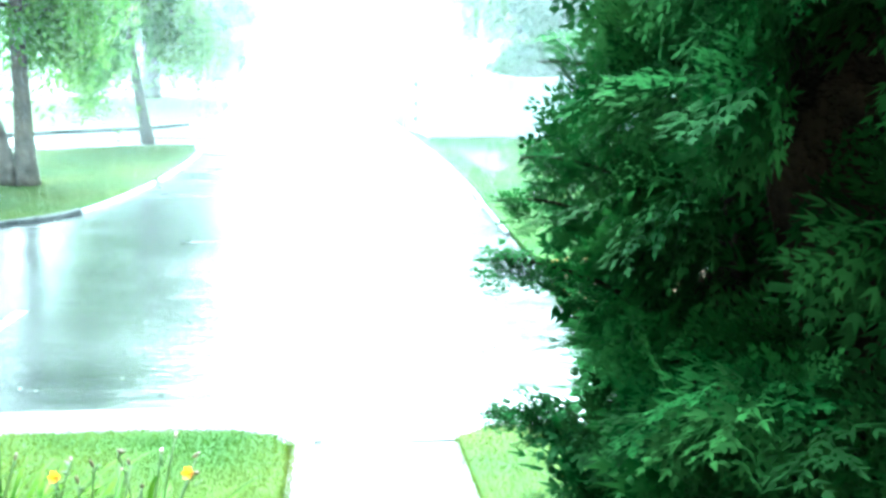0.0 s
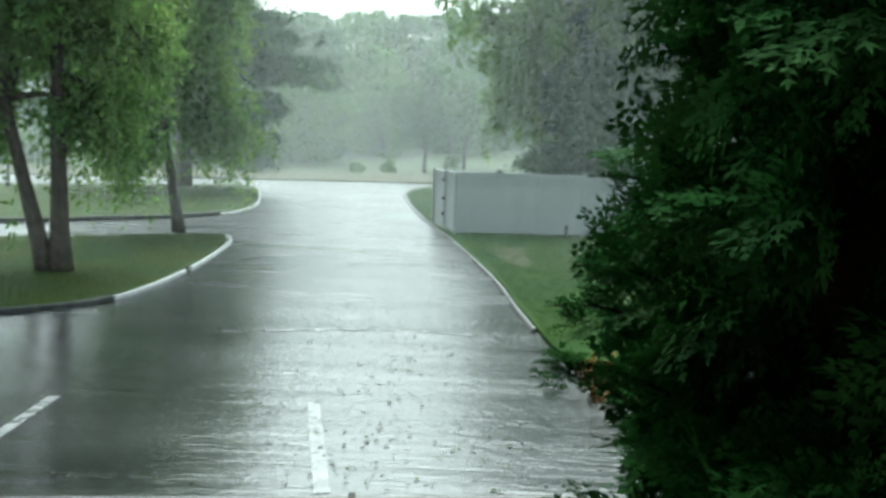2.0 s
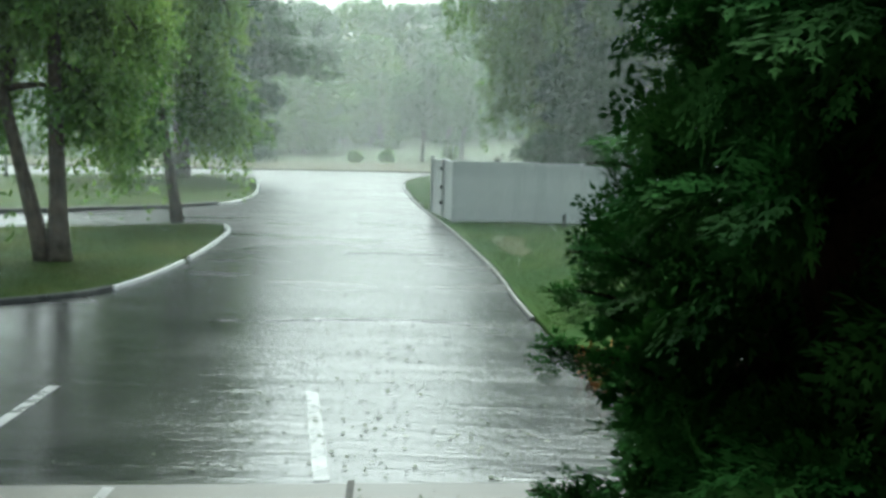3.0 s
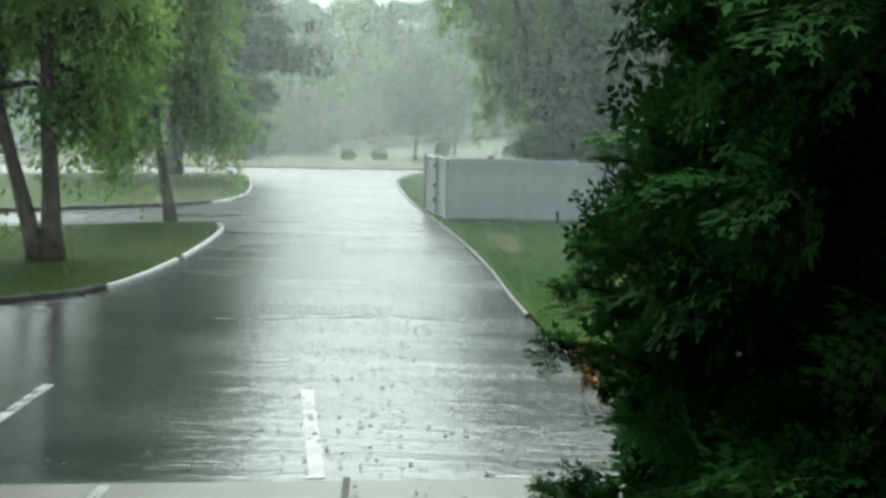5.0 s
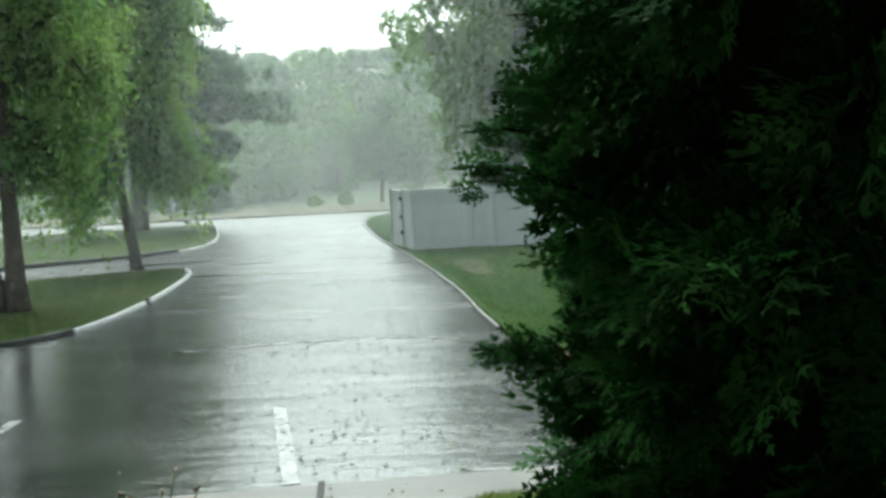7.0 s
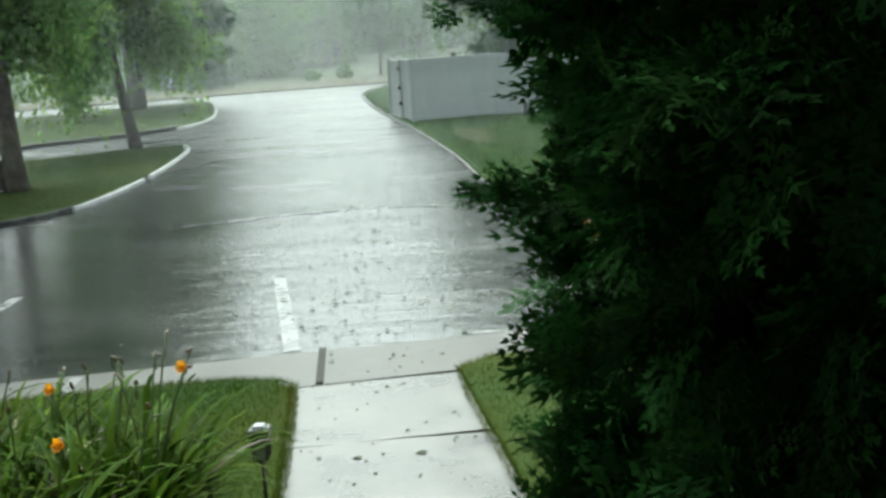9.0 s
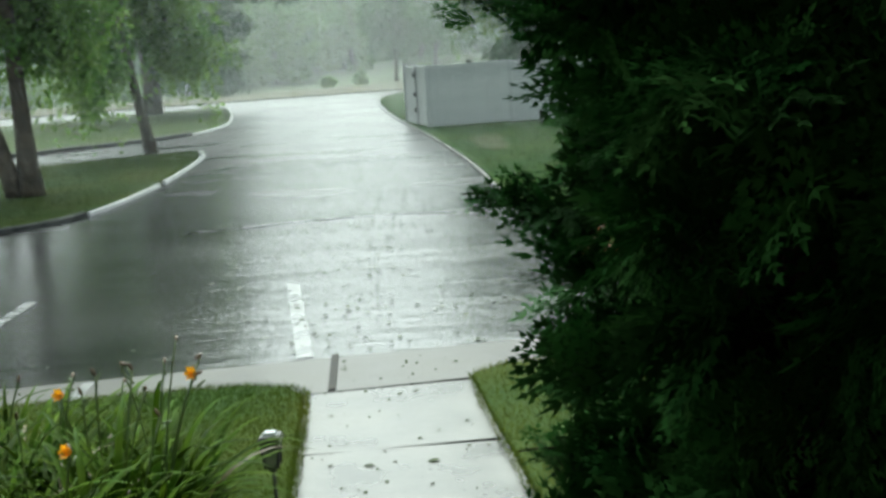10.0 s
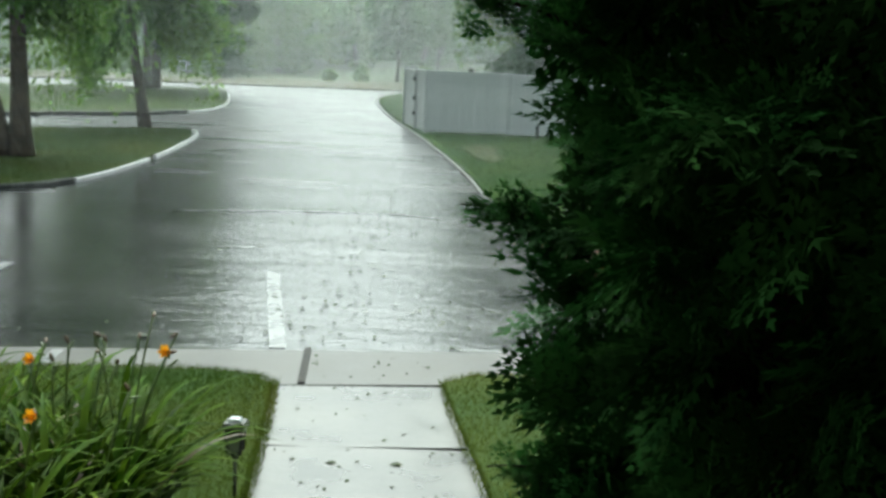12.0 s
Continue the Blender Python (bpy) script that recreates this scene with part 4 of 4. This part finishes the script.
BED = [(-8, 2.6), (-3.2, 5.1), (-2.0, 5.5), (-1.1, 5.55), (-0.80, 5.35), (-0.66, 4.6), (-0.50, 3.2), (-0.45, 1.95), (-8, 1.95)]
tagged(part("flower_bed", slab("flower_bed", BED, -0.1, 0.34, M_SOIL, 0.06)), "dark wet soil of the raised flower bed", "soil", kind="structure")
spots = [(-1.03, 5.04), (-1.29, 4.52), (-1.29, 5.12), (-1.57, 4.84), (-1.17, 4.84), (-1.06, 4.8), (-1.08, 4.64), (-1.12, 4.36), (-1.45, 4.24), (-1.77, 4.56), (-1.97, 5.0), (-1.16, 3.9),
         (-1.55, 3.8), (-1.11, 5.36), (-1.57, 5.24), (-1.89, 5.4), (-2.28, 5.16), (-2.21, 4.6), (-2.52, 4.84), (-2.1, 5.5), (-2.45, 5.55), (-1.75, 5.55)]
# stalks that stand over the leaves: where the tip is, and what it bears
TIPS = [(10, -1.92, 5.04, 0.93, "bud"), (14, -1.42, 5.24, 0.94, "bud"), (6, -0.90, 4.76, 0.88, "bud"), (0, -0.80, 5.0, 0.987, "flower"), (1, -1.17, 4.44, 0.852, "flower"),
        (3, -1.50, 4.76, 0.90, "bud"), (4, -1.07, 5.0, 1.02, "bud"), (0, -0.89, 5.08, 1.12, "stem"), (2, -1.33, 5.08, 0.90, "bud"), (0, -0.79, 5.10, 1.05, "stem"),
        (4, -1.00, 4.92, 0.95, "bud"), (2, -1.18, 5.2, 0.92, "stem"), (15, -1.72, 5.35, 0.90, "bud"), (13, -1.22, 5.30, 0.98, "bud"), (14, -1.50, 5.30, 0.84, "flower"),
        (13, -1.02, 5.32, 0.96, "bud"), (2, -1.24, 5.02, 1.00, "bud"), (19, -1.98, 5.42, 0.98, "stem")]
for i, (x, y) in enumerate(spots):
    lily((x, y, 0.34), 400 + i, [(a - x, b - y, h, kind) for k, a, b, h, kind in TIPS if k == i])


def frustum(name, z0, z1, a, b, material):
    """A square block whose sides lean: half-widths a below and b above."""
    bm = bmesh.new()
    bmesh.ops.create_cube(bm, size=2.0)
    for v in bm.verts:
        k = a if v.co.z < 0 else b
        v.co = (v.co.x * k, v.co.y * k, z0 if v.co.z < 0 else z1)
    bmesh.ops.bevel(bm, geom=list(bm.edges), offset=0.003, segments=2, affect="EDGES", profile=0.6)
    return bm_mesh(name, bm, material)


def lantern(at):
    base = empty("path_light", at, "small black lantern path light on a stake in the grass", "path light")
    part("stake", tube("stake", [Vector((0, 0, -0.05)), Vector((0, 0, 0.1)), Vector((0, 0, 0.27))], [0.011, 0.011, 0.011], M_BLACK, 8), base)
    part("collar", tube("collar", [Vector((0, 0, 0.22)), Vector((0, 0, 0.235)), Vector((0, 0, 0.248))], [0.014, 0.026, 0.03], M_BLACK, 12), base)
    part("lens", frustum("lens", 0.262, 0.40, 0.034, 0.046, M_LENS), base, "frosted pale lens")
    for k in range(4):
        a = radians(45 + 90 * k)
        d = Vector((math.cos(a), math.sin(a), 0)) * 1.414
        part("bar", tube("bar", [d * 0.037 + Vector((0, 0, 0.255)), d * 0.043 + Vector((0, 0, 0.33)), d * 0.050 + Vector((0, 0, 0.41))], [0.009] * 3, M_BLACK, 6), base)
    part("sill", frustum("sill", 0.246, 0.264, 0.030, 0.044, M_BLACK), base)
    part("band", frustum("band", 0.372, 0.406, 0.050, 0.054, M_BLACK), base)
    part("roof", frustum("roof", 0.405, 0.440, 0.070, 0.058, M_BLACK), base)
    # Pale cap colour stands for the gleam on the dark lantern top.
    part("cap", frustum("cap", 0.441, 0.460, 0.040, 0.030, M_CAP_GLINT), base, "cap painted pale for its gleam")


lantern((-0.86, 6.70, 0.05))


def blades(name, outline, n, h, z, seed, label, material=M_BLADE):
    """Grass blades over an outline; z is the ground's height."""
    rng = np.random.default_rng(seed)
    poly = np.array(outline)
    lo, hi = poly.min(0), poly.max(0)
    p = rng.uniform(lo, hi, size=(n * 3, 2))
    inside = np.zeros(len(p), bool)
    j = len(poly) - 1
    for i in range(len(poly)):
        a, b = poly[i], poly[j]
        c = ((a[1] > p[:, 1]) != (b[1] > p[:, 1])) & (p[:, 0] < (b[0] - a[0]) * (p[:, 1] - a[1]) / (b[1] - a[1] + 1e-12) + a[0])
        inside ^= c
        j = i
    p = p[inside][:n]
    n = len(p)
    w = rng.uniform(0, 6.28, n)
    side = np.c_[np.cos(w), np.sin(w), np.zeros(n)] * (h * 0.055)
    k = rng.uniform(0.5, 1.2, (n, 1)) * h
    foot = np.c_[p, np.full(n, z - 0.01)]
    tip = foot + np.c_[rng.normal(scale=0.5, size=(n, 2)), np.ones(n)] * k
    v = np.stack([foot - side, foot + side, tip], axis=1).reshape(-1, 3)
    me = bpy.data.meshes.new(name)
    me.vertices.add(len(v))
    me.vertices.foreach_set("co", v.ravel())
    me.loops.add(3 * n)
    me.loops.foreach_set("vertex_index", np.arange(3 * n))
    me.polygons.add(n)
    me.polygons.foreach_set("loop_start", np.arange(n) * 3)
    me.materials.append(material)
    me.update(calc_edges=True)
    tagged(part(name, me), label, "grass", kind="stuff")


blades("grass", [(-4.2, 9.05), (-2.3, 9.36), (-1.6, 9.41), (-1.22, 9.32), (-1.02, 9.1), (-0.915, 8.3), (-0.80, 7.2), (-0.73, 6.3), (-0.72, 5.6), (-1.1, 5.7), (-2.0, 5.6), (-4.2, 5.0)], 105000, 0.046, 0.045, 1,
       "short wet grass beside the front walk", M_BLADE_NEAR)
blades("grass", [(0.19, 9.36), (0.45, 9.65), (0.85, 9.71), (2.5, 9.85), (2.5, 5), (0.88, 5.0), (0.51, 7.2), (0.275, 8.6)], 40000, 0.046, 0.045, 2, "short wet grass under the conifer", M_BLADE_NEAR)
blades("grass", [(q.x, q.y) for q in smooth_line(ISLAND_A[2:-1], 4, True)], 45000, 0.06, 0.095, 3, "rain-wet grass of the lawn island")
blades("grass", [(0.85, 17.6), (0.80, 19.2), (0.04, 25.3), (-1.1, 33.0), (-1.0, 35.4), (3.5, 36.6), (4.5, 30), (4.5, 17.4)], 45000, 0.06, 0.07, 4, "rain-wet grass beside the driveway", M_BLADE_DEEP)
PATCH = [(q.x, q.y) for q in smooth_line([(-0.1, 29.4), (0.1, 28.0), (0.5, 27.0), (0.75, 28.2), (0.55, 29.3), (0.62, 30.6), (0.2, 31.2), (-0.25, 30.6)], 4, True)]
tagged(part("bare_patch", slab("bare_patch", PATCH, 0.0, 0.078, M_WORN, 0.002)), "tan worn patch in the lawn by the kerb", "ground", kind="structure")
MULCH = [(q.x, q.y) for q in smooth_line([(1.25, 16.3), (1.3, 15.3), (1.55, 14.4), (2.2, 14.0), (3.4, 14.6), (3.2, 16.4), (1.8, 16.45)], 4, True)]
tagged(part("mulch_bed", slab("mulch_bed", MULCH, -0.1, 0.05, M_MULCH, 0.04)), "orange-brown straw mulch at the lawn corner", "mulch", kind="structure")

rng_m = np.random.default_rng(12)
straw = leaf_cloud("straw", np.c_[rng_m.uniform(1.3, 2.6, 700), rng_m.uniform(14.2, 16.6, 700), rng_m.uniform(0.03, 0.10, 700)], 0.12, 0.05, M_STRAW, rng_m, 0.3)
tagged(part("straw", straw), "wet orange straw and leaves on the mulch", "straw", kind="stuff")


def litter():
    rng = np.random.default_rng(9)
    n = 900
    y = 7.0 + 15 * rng.random(n) ** 1.5
    x = -1.2 + rng.normal(scale=1.25, size=n) - (y - 8) * 0.02
    ok = (y > 10.4)
    p = np.c_[x, y, np.full(n, 0.010)][ok]
    me = leaf_cloud("leaf_litter", p, 0.075, 0.05, M_LITTER, rng, 0.0)
    for q in me.vertices:
        q.co.z = 0.012 + abs(q.co.z - 0.010) * 0.2
    return tagged(part("leaf_litter", me), "scattered torn wet leaves on the asphalt", "leaf litter", kind="stuff")


litter()


# ---- the rain itself, thin falling threads over the drive and the field ----
def rain():
    rng = np.random.default_rng(17)
    far, near = 400000, 200000
    n = far + near
    x = np.r_[rng.uniform(-48, 26, far), rng.uniform(-20, 12, near)]
    y = np.r_[46 + 40 * rng.random(far) ** 0.9, rng.uniform(18, 46, near)]
    z = np.r_[rng.uniform(-7.0, 10.5, far), rng.uniform(-6.0, 7.0, near)]
    wide = np.r_[np.full(far, 0.00014), np.full(near, 0.00005)][:, None]
    ln = rng.uniform(6.0, 8.5, n)
    a = rng.normal(scale=0.6, size=n)
    side = np.c_[np.cos(a), np.sin(a), np.zeros(n)] * wide
    lo = np.c_[x, y, z]
    hi = lo + np.c_[ln * 0.012, ln * 0.006, ln]
    v = np.stack([lo - side, lo + side, hi], axis=1).reshape(-1, 3)
    me = bpy.data.meshes.new("rain")
    me.vertices.add(3 * n)
    me.vertices.foreach_set("co", v.ravel())
    me.loops.add(3 * n)
    me.loops.foreach_set("vertex_index", np.arange(3 * n))
    me.polygons.add(n)
    me.polygons.foreach_set("loop_start", np.arange(n) * 3)
    me.materials.append(M_RAIN)
    me.update(calc_edges=True)
    tagged(part("rain", me), "pale threads of heavy falling rain", "rain", kind="stuff")


rain()


# ---- tar seams in the asphalt, leaves on the walk ----
def seam(points, w):
    line = smooth_line([(x, y, 0.0) for x, y in points], 8)
    for i, q in enumerate(line):
        q.y += 0.05 * noise.noise(q * 1.1)
    sec = [(-w / 2, -0.02), (-w / 2 + 0.015, 0.006), (0, 0.011), (w / 2 - 0.015, 0.006), (w / 2, -0.02)]
    tagged(part("tar_seam", sweep("tar_seam", line, sec, M_SEAM)), "dark tar seam across the wet asphalt", "road seam", "tar seams", kind="structure")


seam([(-4.2, 18.1), (-2.6, 18.55), (-1.2, 18.75), (-0.3, 18.6), (0.25, 18.0)], 0.16)
seam([(-3.4, 27.2), (-2.2, 27.5), (-0.9, 27.3)], 0.14)


def fallen_leaf(x, y, turn, size):
    v = []
    n = 8
    for i in range(n + 1):
        t = i / n
        w = size * 0.3 * math.sin(math.pi * t) ** 0.8 + 0.001
        z = 0.002 + 0.004 * math.sin(t * 5)
        v += [(-w, size * (t - 0.5), z + w * 0.1), (0, size * (t - 0.5), z), (w, size * (t - 0.5), z + w * 0.08)]
    f = [(3 * i + j, 3 * i + j + 1, 3 * i + j + 4, 3 * i + j + 3) for i in range(n) for j in range(2)]
    tagged(part("fallen_leaf", mesh_of("fallen_leaf", v, f, M_LITTER, True), None, "", pose(x, y, 0.014, 0, 0, turn)),
           "torn wet green leaf lying on the front walk", "leaf", "leaves on the walk")


rnd_leaf = random.Random(4)
for x, y, turn, size in [(-0.40, 7.43, 80, 0.075), (0.01, 7.46, 95, 0.09)]:
    fallen_leaf(x, y, turn, size)
for k in range(52):
    y = rnd_leaf.uniform(6.9, 10.2)
    fallen_leaf(rnd_leaf.uniform(edge_l(min(y, 9.1)) + 0.1, edge_r(min(y, 9.1)) - 0.1), y, rnd_leaf.uniform(0, 180), rnd_leaf.uniform(0.018, 0.05))
